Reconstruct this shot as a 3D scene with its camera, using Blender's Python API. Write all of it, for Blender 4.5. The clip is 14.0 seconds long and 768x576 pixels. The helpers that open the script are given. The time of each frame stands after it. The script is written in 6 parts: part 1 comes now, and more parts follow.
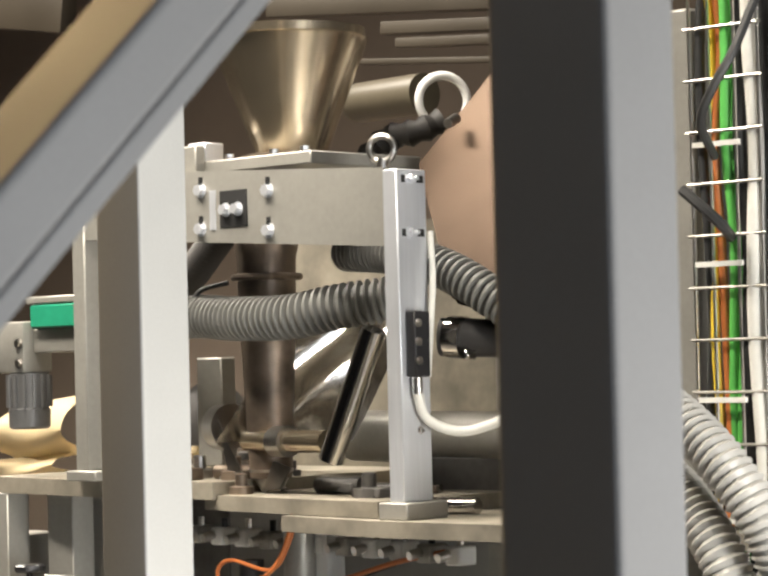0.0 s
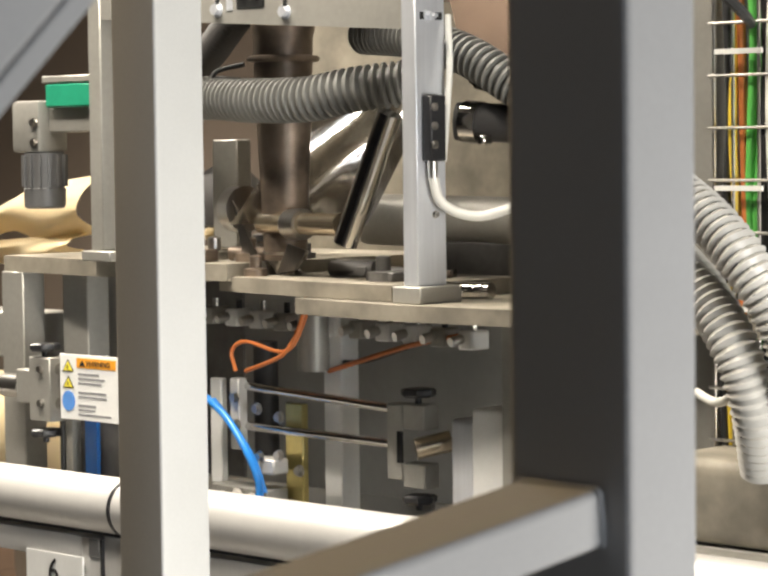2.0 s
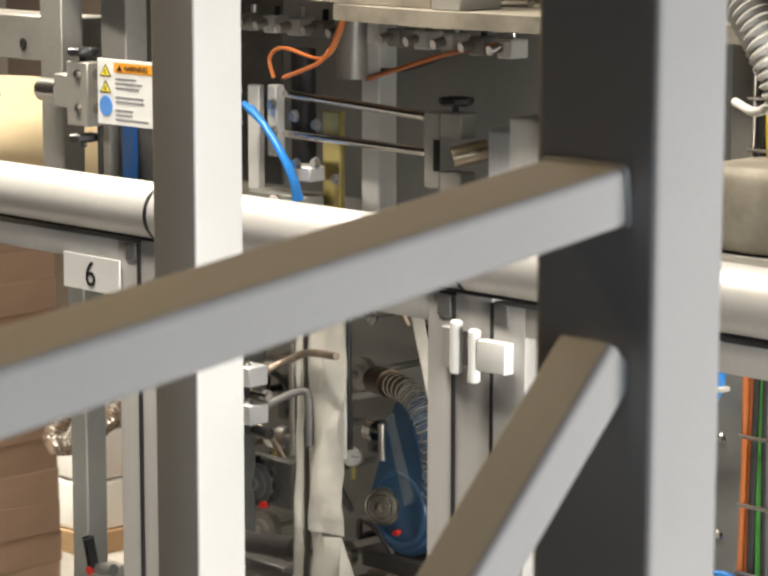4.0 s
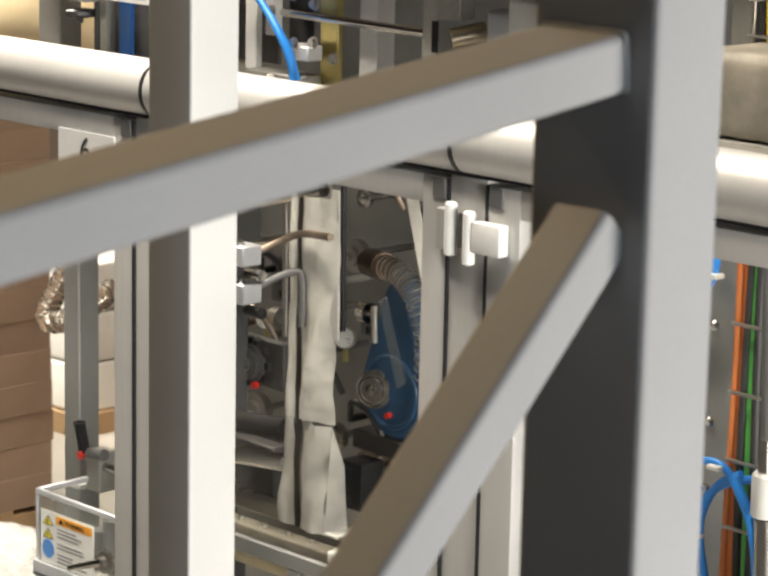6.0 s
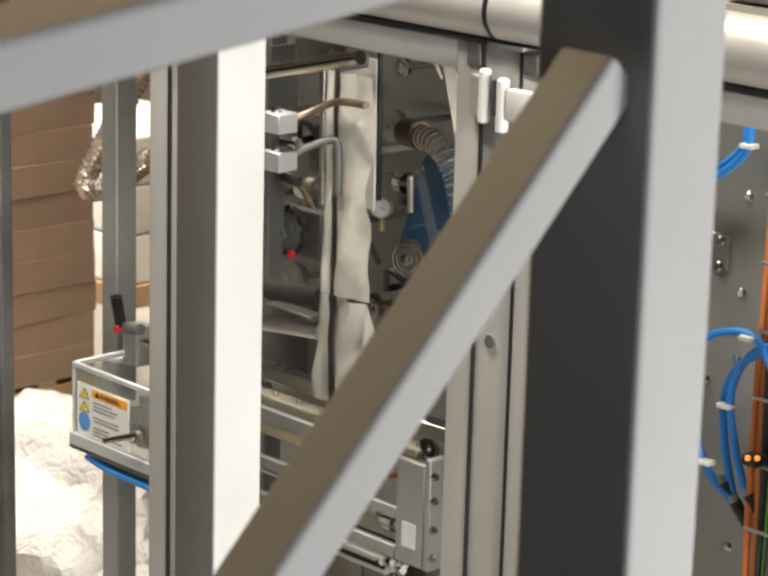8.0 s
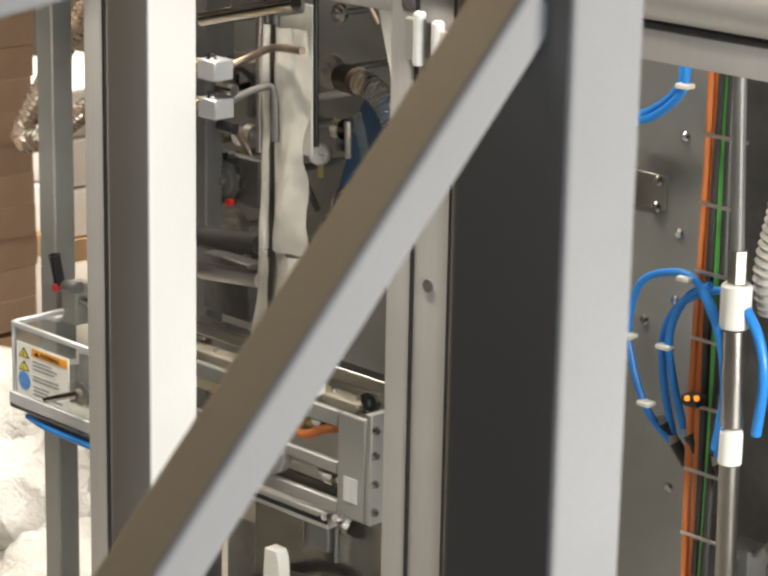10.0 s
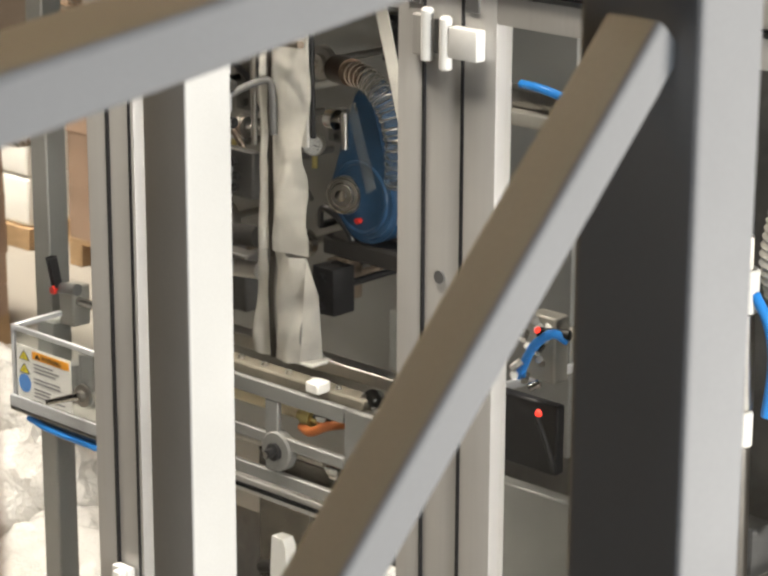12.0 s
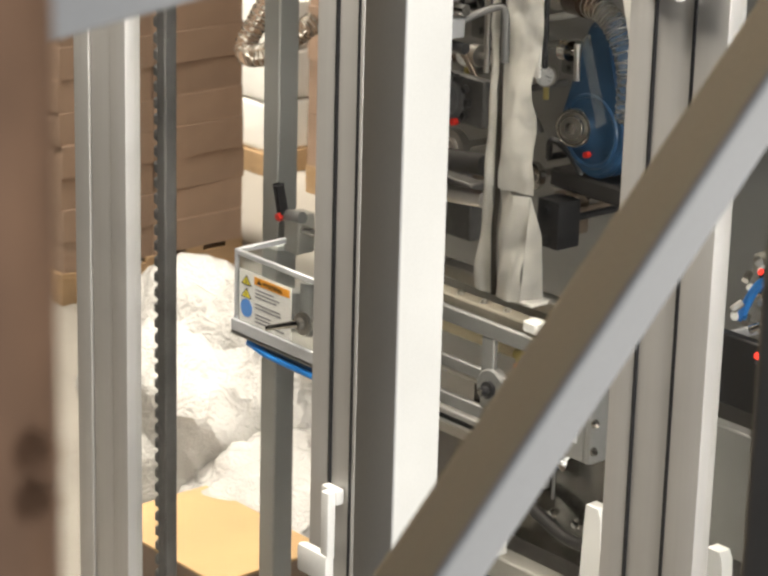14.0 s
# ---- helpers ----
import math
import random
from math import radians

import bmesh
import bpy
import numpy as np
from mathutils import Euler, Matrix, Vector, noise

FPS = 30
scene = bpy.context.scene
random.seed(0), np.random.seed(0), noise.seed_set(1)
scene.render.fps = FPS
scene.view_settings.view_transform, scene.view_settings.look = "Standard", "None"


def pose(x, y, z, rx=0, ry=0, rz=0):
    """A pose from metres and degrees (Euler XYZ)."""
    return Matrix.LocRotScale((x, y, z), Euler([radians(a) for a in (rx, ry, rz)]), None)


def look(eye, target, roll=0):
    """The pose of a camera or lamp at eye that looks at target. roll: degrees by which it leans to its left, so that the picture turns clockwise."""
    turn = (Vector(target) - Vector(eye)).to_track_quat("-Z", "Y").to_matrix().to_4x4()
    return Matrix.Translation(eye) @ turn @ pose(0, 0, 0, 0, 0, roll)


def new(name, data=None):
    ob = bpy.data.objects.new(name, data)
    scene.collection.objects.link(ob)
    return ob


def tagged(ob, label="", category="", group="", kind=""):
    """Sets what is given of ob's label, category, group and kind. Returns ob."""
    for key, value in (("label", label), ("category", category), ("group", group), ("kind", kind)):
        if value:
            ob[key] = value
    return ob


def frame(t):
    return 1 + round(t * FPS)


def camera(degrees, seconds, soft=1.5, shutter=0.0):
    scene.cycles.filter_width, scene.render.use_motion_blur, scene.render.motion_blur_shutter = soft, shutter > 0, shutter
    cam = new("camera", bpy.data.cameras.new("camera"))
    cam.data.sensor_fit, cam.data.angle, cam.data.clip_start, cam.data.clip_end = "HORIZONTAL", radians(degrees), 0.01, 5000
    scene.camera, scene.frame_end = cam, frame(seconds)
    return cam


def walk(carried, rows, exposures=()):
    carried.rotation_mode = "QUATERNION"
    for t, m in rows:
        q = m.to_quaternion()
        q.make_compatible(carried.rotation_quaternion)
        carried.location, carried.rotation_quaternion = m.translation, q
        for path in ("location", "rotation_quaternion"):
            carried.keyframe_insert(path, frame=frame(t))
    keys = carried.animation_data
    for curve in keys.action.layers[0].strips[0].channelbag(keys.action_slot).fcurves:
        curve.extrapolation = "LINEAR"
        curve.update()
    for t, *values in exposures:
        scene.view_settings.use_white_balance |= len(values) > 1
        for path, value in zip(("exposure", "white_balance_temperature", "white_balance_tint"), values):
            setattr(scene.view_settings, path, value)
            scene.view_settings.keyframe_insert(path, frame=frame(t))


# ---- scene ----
cam = camera(17.56, 14.0, soft=2.6)
PATH = [
    (0.0, 3.391, -3.572, 2.819, 91.754, -1.394, 43.891),
    (0.5, 3.392, -3.563, 2.818, 90.645, -1.169, 44.517),
    (1.0, 3.390, -3.559, 2.816, 89.013, -1.058, 44.817),
    (1.5, 3.387, -3.562, 2.822, 88.230, -0.895, 44.556),
    (2.0, 3.389, -3.562, 2.817, 86.804, -0.661, 44.388),
    (2.5, 3.385, -3.562, 2.809, 85.786, -0.240, 44.948),
    (3.0, 3.393, -3.569, 2.797, 83.314, 0.341, 45.435),
    (3.2, 3.393, -3.565, 2.788, 82.380, 0.326, 45.380),
    (5.3, 3.388, -3.541, 2.771, 79.680, 0.514, 45.455),
    (5.5, 3.387, -3.541, 2.767, 79.532, 0.901, 45.273),
    (6.0, 3.385, -3.539, 2.756, 77.952, 1.202, 45.251),
    (6.5, 3.389, -3.536, 2.748, 76.884, 1.077, 45.326),
    (7.0, 3.397, -3.533, 2.746, 76.479, 1.103, 45.394),
    (7.5, 3.407, -3.520, 2.739, 76.402, 1.192, 46.115),
    (8.0, 3.412, -3.516, 2.729, 75.179, 1.583, 46.361),
    (8.5, 3.420, -3.499, 2.710, 75.077, 1.471, 45.874),
    (9.0, 3.423, -3.463, 2.695, 74.260, 1.877, 46.388),
    (9.2, 3.425, -3.454, 2.694, 74.104, 1.599, 46.436),
    (11.3, 3.367, -3.590, 2.753, 73.488, 0.813, 42.542),
    (11.5, 3.357, -3.597, 2.755, 72.762, 0.824, 42.863),
    (12.0, 3.345, -3.641, 2.773, 73.430, 0.222, 43.543),
    (12.5, 3.337, -3.645, 2.774, 73.602, 0.313, 43.693),
    (13.0, 3.333, -3.640, 2.775, 73.477, 0.196, 44.647),
    (13.5, 3.327, -3.632, 2.762, 71.855, 1.279, 44.974),
    (13.8, 3.333, -3.612, 2.738, 72.187, 1.369, 47.602),
    (14.0, 3.358, -3.590, 2.725, 72.090, 1.504, 49.313),
]
cam.data.dof.use_dof, cam.data.dof.focus_distance, cam.data.dof.aperture_fstop = True, 5.3, cam.data.lens / 1000 / 0.0065
walk(cam, [(t, pose(x, y, z, rx, 0, rz) @ pose(0, 0, 0, 0, 0, roll)) for t, x, y, z, rx, roll, rz in PATH])

# ---- light: a dim hall, unseen warm ceiling lamps, added warm and cool fill lamps ----
scene.view_settings.exposure = 0.0
world = bpy.data.worlds.new("hall_air")
world.use_nodes = True
world.node_tree.nodes["Background"].inputs[0].default_value = (0.75, 0.82, 1.0, 1)
world.node_tree.nodes["Background"].inputs[1].default_value = 0.05
scene.world = world


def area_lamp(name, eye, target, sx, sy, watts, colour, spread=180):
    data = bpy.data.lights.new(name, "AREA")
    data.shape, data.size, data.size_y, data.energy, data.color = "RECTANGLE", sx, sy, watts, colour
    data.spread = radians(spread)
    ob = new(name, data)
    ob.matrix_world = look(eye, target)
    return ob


WARM, COOL = (1.0, 0.91, 0.78), (0.86, 0.93, 1.0)
# added low fill for the east-facing sides and the machine's inside; no lamp known here
area_lamp("hall_lamp_east", (5.2, -0.6, 1.7), (0.2, -0.2, 1.4), 1.8, 1.0, 140, (1.0, 0.95, 0.87), 110)
area_lamp("hall_lamp_west", (-1.6, -0.3, 6.8), (-1.4, 0.3, 0), 2.4, 0.6, 75, WARM, 80)
area_lamp("hall_lamp_far", (-4.5, 0.0, 6.8), (-4.2, 2.2, 0), 2.4, 0.6, 350, WARM, 120)
area_lamp("hall_lamp_aisle", (-0.9, -1.05, 5.3), (-0.7, 0.3, 1.6), 3.0, 0.25, 100, WARM, 115)
# added orange fill, aimed only at the upper faces of the near steel frame
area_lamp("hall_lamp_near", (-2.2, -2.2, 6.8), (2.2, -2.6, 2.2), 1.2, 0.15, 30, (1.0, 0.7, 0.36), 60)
# unseen lamp added to brighten the white load far down the hall
area_lamp("hall_lamp_back", (-7.2, 2.2, 6.8), (-7.2, 4.4, 0), 1.6, 0.5, 160, WARM, 60)
# added cool fill for the near frame's east faces and edges; the hall has no opening
area_lamp("gate_daylight", (8.6, -3.0, 2.6), (1.6, -2.6, 2.2), 3.0, 3.0, 88, COOL, 120)

# ---- materials ----


def material(name, colour, rough=0.5, metal=0.0, grain=60.0, vary=0.12, bump=0.05, stain=3.0, dirt=0.15, trans=0.0,
             ior=1.45, coat=0.0, aniso=(1, 1, 1), emit=0.0, per_piece=0.0, relief=0.01):
    m = bpy.data.materials.new(name)
    m.use_nodes = True
    nt = m.node_tree
    b = nt.nodes["Principled BSDF"]
    tc = nt.nodes.new("ShaderNodeTexCoord")
    mp = nt.nodes.new("ShaderNodeMapping")
    mp.inputs["Scale"].default_value = aniso
    nt.links.new(tc.outputs["Object"], mp.inputs[0])
    fine = nt.nodes.new("ShaderNodeTexNoise")
    fine.inputs["Scale"].default_value, fine.inputs["Detail"].default_value = grain, 4
    big = nt.nodes.new("ShaderNodeTexNoise")
    big.inputs["Scale"].default_value, big.inputs["Detail"].default_value = stain, 5
    nt.links.new(mp.outputs[0], fine.inputs["Vector"])
    nt.links.new(tc.outputs["Object"], big.inputs["Vector"])
    rf = nt.nodes.new("ShaderNodeMapRange")
    rf.inputs["To Min"].default_value, rf.inputs["To Max"].default_value = 1 - vary, 1 + vary
    nt.links.new(fine.outputs[0], rf.inputs[0])
    rb = nt.nodes.new("ShaderNodeMapRange")
    rb.inputs["From Min"].default_value, rb.inputs["From Max"].default_value = 0.35, 0.65
    rb.inputs["To Min"].default_value, rb.inputs["To Max"].default_value = 1 - dirt, 1 + dirt * 0.5
    nt.links.new(big.outputs[0], rb.inputs[0])
    mul = nt.nodes.new("ShaderNodeMath")
    mul.operation = "MULTIPLY"
    nt.links.new(rf.outputs[0], mul.inputs[0])
    nt.links.new(rb.outputs[0], mul.inputs[1])
    last = mul
    if per_piece:
        oi = nt.nodes.new("ShaderNodeObjectInfo")
        rp = nt.nodes.new("ShaderNodeMapRange")
        rp.inputs["To Min"].default_value, rp.inputs["To Max"].default_value = 1 - per_piece, 1 + per_piece
        nt.links.new(oi.outputs["Random"], rp.inputs[0])
        last = nt.nodes.new("ShaderNodeMath")
        last.operation = "MULTIPLY"
        nt.links.new(mul.outputs[0], last.inputs[0])
        nt.links.new(rp.outputs[0], last.inputs[1])
    col = nt.nodes.new("ShaderNodeVectorMath")
    col.operation = "SCALE"
    col.inputs[0].default_value = colour
    nt.links.new(last.outputs[0], col.inputs["Scale"])
    nt.links.new(col.outputs[0], b.inputs["Base Color"])
    rr = nt.nodes.new("ShaderNodeMapRange")
    rr.inputs["To Min"].default_value, rr.inputs["To Max"].default_value = max(0.02, rough * 0.75), min(1, rough * 1.25)
    nt.links.new(big.outputs[0], rr.inputs[0])
    nt.links.new(rr.outputs[0], b.inputs["Roughness"])
    b.inputs["Metallic"].default_value = metal
    b.inputs["Transmission Weight"].default_value = trans
    b.inputs["IOR"].default_value = ior
    b.inputs["Coat Weight"].default_value = coat
    if emit:
        b.inputs["Emission Color"].default_value = (*colour, 1)
        b.inputs["Emission Strength"].default_value = emit
    if bump:
        bp = nt.nodes.new("ShaderNodeBump")
        bp.inputs["Strength"].default_value, bp.inputs["Distance"].default_value = bump, relief
        nt.links.new(fine.outputs[0], bp.inputs["Height"])
        nt.links.new(bp.outputs[0], b.inputs["Normal"])
    return m


FRAME = material("grey_powder_coat", (0.27, 0.272, 0.278), 0.6, grain=220, vary=0.06, bump=0.04, dirt=0.08)
FRAME.node_tree.nodes["Principled BSDF"].inputs["Specular IOR Level"].default_value = 0.15
POST_WHITE = material("pale_powder_coat", (0.52, 0.52, 0.505), 0.5, grain=200, vary=0.05, bump=0.04, dirt=0.06)
DARK_STEEL = material("dark_brown_paint", (0.05, 0.04, 0.032), 0.5, dirt=0.3)
RUST = material("rusty_brown_paint", (0.26, 0.145, 0.085), 0.7, grain=25, vary=0.35, bump=0.2, stain=6, dirt=0.4)
ALU = material("anodised_aluminium", (0.56, 0.55, 0.53), 0.42, metal=0.35, grain=90, vary=0.05, bump=0.02, aniso=(1, 1, 0.03), dirt=0.06)
ALU_LIGHT = material("machined_aluminium", (0.68, 0.7, 0.74), 0.36, metal=0.55, grain=120, vary=0.1, bump=0.03, aniso=(1, 1, 0.05))
STEEL = material("brushed_stainless", (0.55, 0.53, 0.5), 0.3, metal=1.0, grain=130, vary=0.15, bump=0.05, aniso=(1, 1, 0.06), dirt=0.25)
CHROME = material("polished_stainless", (0.62, 0.6, 0.57), 0.12, metal=1.0, grain=40, vary=0.1, bump=0.03, dirt=0.2)
TARNISH = material("tarnished_steel_pipe", (0.27, 0.215, 0.17), 0.42, metal=0.75, grain=18, vary=0.2, bump=0.04, stain=9, dirt=0.45)
FUNNEL = material("warm_brushed_steel", (0.62, 0.52, 0.38), 0.24, metal=0.92, grain=60, vary=0.12, bump=0.03, aniso=(1, 1, 0.05), dirt=0.2)
DRUM = material("brown_grey_enamel", (0.1, 0.085, 0.06), 0.45, grain=60, vary=0.08, dirt=0.2)
COPPERY = material("warm_reflecting_steel", (0.05, 0.034, 0.024), 0.36, metal=0.9, grain=8, vary=0.06, bump=0.02, stain=3, dirt=0.35)
PLATE = material("grey_machine_plate", (0.34, 0.33, 0.3), 0.42, metal=0.35, grain=70, vary=0.1, bump=0.03, dirt=0.15)
PANEL = material("grey_sheet_panel", (0.3, 0.3, 0.29), 0.38, metal=0.3, grain=40, vary=0.08, bump=0.02, stain=2, dirt=0.2)
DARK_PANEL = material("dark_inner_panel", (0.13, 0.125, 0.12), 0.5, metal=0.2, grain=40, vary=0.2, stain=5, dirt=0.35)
GLOSS_PANEL = material("oily_dark_steel", (0.2, 0.19, 0.17), 0.16, metal=0.8, grain=9, vary=0.3, bump=0.12, stain=6, dirt=0.4)
CARRIAGE = material("grey_painted_carriage", (0.23, 0.23, 0.225), 0.42, metal=0.25, grain=60, vary=0.1, bump=0.03, dirt=0.2)
DUSTY = material("dusty_deck_plate", (0.25, 0.225, 0.18), 0.65, grain=50, vary=0.15, bump=0.06, stain=7, dirt=0.35)
BLACK = material("black_plastic", (0.02, 0.02, 0.022), 0.35, grain=150, vary=0.2, bump=0.05)
RUBBER = material("black_rubber", (0.035, 0.033, 0.032), 0.6, grain=150, vary=0.2, bump=0.05)
HOSE = material("grey_ribbed_hose", (0.13, 0.13, 0.125), 0.38, grain=60, vary=0.1, dirt=0.25)
HOSE_MID = material("mid_grey_ribbed_hose", (0.17, 0.17, 0.16), 0.45, grain=60, vary=0.1, dirt=0.25)
CURTAIN = material("pale_film_web", (0.86, 0.85, 0.8), 0.25, grain=14, vary=0.08, bump=0.4, stain=5, dirt=0.1)
HOSE_LIGHT = material("pale_grey_ribbed_hose", (0.5, 0.49, 0.46), 0.4, grain=60, vary=0.1, dirt=0.2)
CLEAR_HOSE = material("clear_wire_hose", (0.92, 0.9, 0.85), 0.06, trans=0.97, ior=1.12, grain=40, vary=0.1)
GLASS = material("clear_polycarbonate", (0.97, 0.97, 0.95), 0.03, trans=1.0, ior=1.12, grain=4, vary=0.0, bump=0.0, dirt=0.0)
ACRYL = material("clear_acrylic_box", (0.93, 0.95, 0.94), 0.05, trans=0.92, ior=1.1, grain=4, vary=0.02, bump=0.0, dirt=0.02)
WHITE = material("white_plastic", (0.78, 0.78, 0.76), 0.4, grain=100, vary=0.04)
PAPER = material("white_label_paper", (0.8, 0.8, 0.78), 0.6, grain=100, vary=0.03)
INK = material("black_print", (0.012, 0.012, 0.012), 0.85)
GREY_INK = material("grey_print", (0.25, 0.25, 0.26), 0.6)
ORANGE = material("orange_print", (0.85, 0.36, 0.03), 0.5)
YELLOW = material("yellow_print", (0.85, 0.72, 0.06), 0.5)
BLUE_INK = material("blue_print", (0.1, 0.28, 0.7), 0.5)
GREEN = material("green_plastic", (0.02, 0.28, 0.16), 0.4)
BLUE = material("blue_air_tube", (0.03, 0.25, 0.75), 0.3, grain=80, vary=0.06)
BLUE_MOTOR = material("blue_enamel", (0.03, 0.085, 0.18), 0.32, grain=60, vary=0.1, stain=12, dirt=0.25, coat=0.3)
BRASS = material("yellow_zinc_plate", (0.6, 0.5, 0.2), 0.3, metal=0.8, dirt=0.3)
COPPER = material("orange_cable", (0.55, 0.17, 0.05), 0.4)
CABLE_Y = material("yellow_cable", (0.75, 0.55, 0.05), 0.45)
CABLE_G = material("green_cable", (0.12, 0.5, 0.1), 0.45)
CABLE_W = material("white_cable", (0.74, 0.73, 0.68), 0.45)
CABLE_K = material("black_cable", (0.03, 0.03, 0.03), 0.5)
RED = material("red_cap", (0.6, 0.03, 0.02), 0.35)
RED_LED = material("red_led", (1.0, 0.05, 0.03), 0.4, emit=1.6)
AMBER_LED = material("amber_led", (1.0, 0.33, 0.02), 0.4, emit=0.6)
MOTOR = material("dark_grey_motor", (0.15, 0.15, 0.15), 0.45, metal=0.3, dirt=0.2)
CARTON = material("brown_cardboard", (0.32, 0.225, 0.165), 0.75, grain=30, vary=0.1, bump=0.04, stain=2.5, dirt=0.22, aniso=(1, 1, 6), per_piece=0.06, coat=0.25)
CARTON_LIGHT = material("fresh_cardboard", (0.6, 0.4, 0.2), 0.75, grain=30, vary=0.08, bump=0.03, dirt=0.1)
WRAP = material("crinkled_stretch_film", (0.9, 0.89, 0.87), 0.1, trans=0.25, ior=1.35, grain=11, vary=0.06, bump=0.33, stain=5, dirt=0.12, relief=0.03, coat=0.6)

def crinkle(mat, scale):
    """Crumpled film: bent cells as the relief."""
    nt = mat.node_tree
    cells, bend = nt.nodes.new("ShaderNodeTexVoronoi"), nt.nodes.new("ShaderNodeVectorMath")
    cells.inputs["Scale"].default_value = scale
    wave = [n for n in nt.nodes if n.type == "TEX_NOISE"][1]
    nt.links.new([n for n in nt.nodes if n.type == "TEX_COORD"][0].outputs["Object"], bend.inputs[0])
    nt.links.new(wave.outputs["Color"], bend.inputs[1])
    nt.links.new(bend.outputs[0], cells.inputs["Vector"])
    nt.links.new(cells.outputs["Distance"], [n for n in nt.nodes if n.type == "BUMP"][0].inputs["Height"])


crinkle(WRAP, 17)
WRAP_WHITE = material("white_stretch_film", (0.86, 0.86, 0.84), 0.3, grain=10, vary=0.06, bump=0.3, stain=4, dirt=0.08)
BLUE_RAIL = material("blue_anodised_rail", (0.02, 0.13, 0.42), 0.35, grain=80, vary=0.1)
CREAM = material("cream_film_web", (0.8, 0.68, 0.45), 0.45, grain=10, vary=0.08, bump=0.2, dirt=0.1)
FILM = material("pale_foil_film", (0.88, 0.86, 0.81), 0.25, metal=0.0, grain=12, vary=0.12, bump=0.1, stain=10, dirt=0.2)
crinkle(FILM, 26)
FILM_DARK = material("dark_film_stripe", (0.07, 0.06, 0.05), 0.35)
CONCRETE = material("hall_concrete", (0.32, 0.3, 0.27), 0.7, grain=20, vary=0.12, bump=0.05, stain=0.8, dirt=0.25)
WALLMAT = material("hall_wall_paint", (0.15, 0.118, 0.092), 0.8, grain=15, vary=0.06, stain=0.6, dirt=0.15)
# lack of light put into the colour of the unseen walls and ceiling
DARKWALL = material("unlit_hall_wall", (0.06, 0.06, 0.065), 0.8, grain=15, vary=0.06, stain=0.6, dirt=0.15)
# beige beams, their dimness put into the colour since the lamps overlight them
BEAM = material("darkened_beam_beige", (0.05, 0.04, 0.028), 0.55, grain=30, vary=0.06, dirt=0.15)
WOOD = material("pallet_wood", (0.4, 0.27, 0.15), 0.75, grain=12, vary=0.25, bump=0.1, aniso=(1, 8, 8), dirt=0.25)

# ---- mesh helpers ----
BASE = {}


def thing(name, label, category, at=(0, 0, 0), group="", kind=""):
    ob = new(name)
    ob.location = at
    ob.empty_display_size = 0.05
    BASE[ob] = Vector(at)
    return tagged(ob, label, category, group, kind)


def finish(bm, name, mat, smooth=True):
    bmesh.ops.recalc_face_normals(bm, faces=bm.faces)
    me = bpy.data.meshes.new(name)
    bm.to_mesh(me)
    bm.free()
    me.materials.append(mat)
    if smooth and len(me.polygons):
        me.polygons.foreach_set("use_smooth", [True] * len(me.polygons))
        me.set_sharp_from_angle(angle=radians(38))
    return me


def part(name, bm, mat, parent, label="", smooth=True):
    """One mesh under a thing or a part; its vertices are given in the place's own metres."""
    base = BASE[parent]
    bmesh.ops.translate(bm, verts=bm.verts, vec=-base)
    ob = new(name, finish(bm, name, mat, smooth))
    ob.parent = parent
    BASE[ob] = base
    return tagged(ob, label)


def single(name, bm, mat, label, category, group="", kind="", at=None):
    """A thing of one mesh."""
    if at is None:
        lo = [min(v.co[k] for v in bm.verts) for k in range(3)]
        hi = [max(v.co[k] for v in bm.verts) for k in range(3)]
        at = Vector(((lo[0] + hi[0]) / 2, (lo[1] + hi[1]) / 2, lo[2]))
    at = Vector(at)
    bmesh.ops.translate(bm, verts=bm.verts, vec=-at)
    ob = new(name, finish(bm, name, mat))
    ob.location = at
    BASE[ob] = at
    return tagged(ob, label, category, group, kind)


def box(bm, x0, x1, y0, y1, z0, z1, bevel=0.003, seg=1):
    r = bmesh.ops.create_cube(bm, size=1.0)
    for v in r["verts"]:
        v.co = Vector(((x0 + x1) / 2 + v.co.x * (x1 - x0), (y0 + y1) / 2 + v.co.y * (y1 - y0), (z0 + z1) / 2 + v.co.z * (z1 - z0)))
    if bevel:
        edges = {e for v in r["verts"] for e in v.link_edges}
        bmesh.ops.bevel(bm, geom=list(edges), offset=min(bevel, 0.4 * min(abs(x1 - x0), abs(y1 - y0), abs(z1 - z0))), segments=seg, affect="EDGES", profile=0.6)
    return bm


def boxed(*a, **k):
    return box(bmesh.new(), *a, **k)


def axes_of(p0, p1, up=(0, 0, 1)):
    d = (Vector(p1) - Vector(p0)).normalized()
    u = Vector(up)
    if abs(d.dot(u)) > 0.95:
        u = Vector((0, 1, 0))
    s = d.cross(u).normalized()
    return d, s, s.cross(d).normalized()


def bar(bm, p0, p1, w, h, bevel=0.004, seg=2, up=(0, 0, 1)):
    """A bar of section w x h from p0 to p1, w sideways and h along up."""
    d, s, u = axes_of(p0, p1, up)
    r = bmesh.ops.create_cube(bm, size=1.0)
    mid, length = (Vector(p0) + Vector(p1)) / 2, (Vector(p1) - Vector(p0)).length
    for v in r["verts"]:
        v.co = mid + s * v.co.x * w + d * v.co.y * length + u * v.co.z * h
    if bevel:
        bmesh.ops.bevel(bm, geom=list({e for v in r["verts"] for e in v.link_edges}), offset=bevel, segments=seg, affect="EDGES", profile=0.5)
    return bm


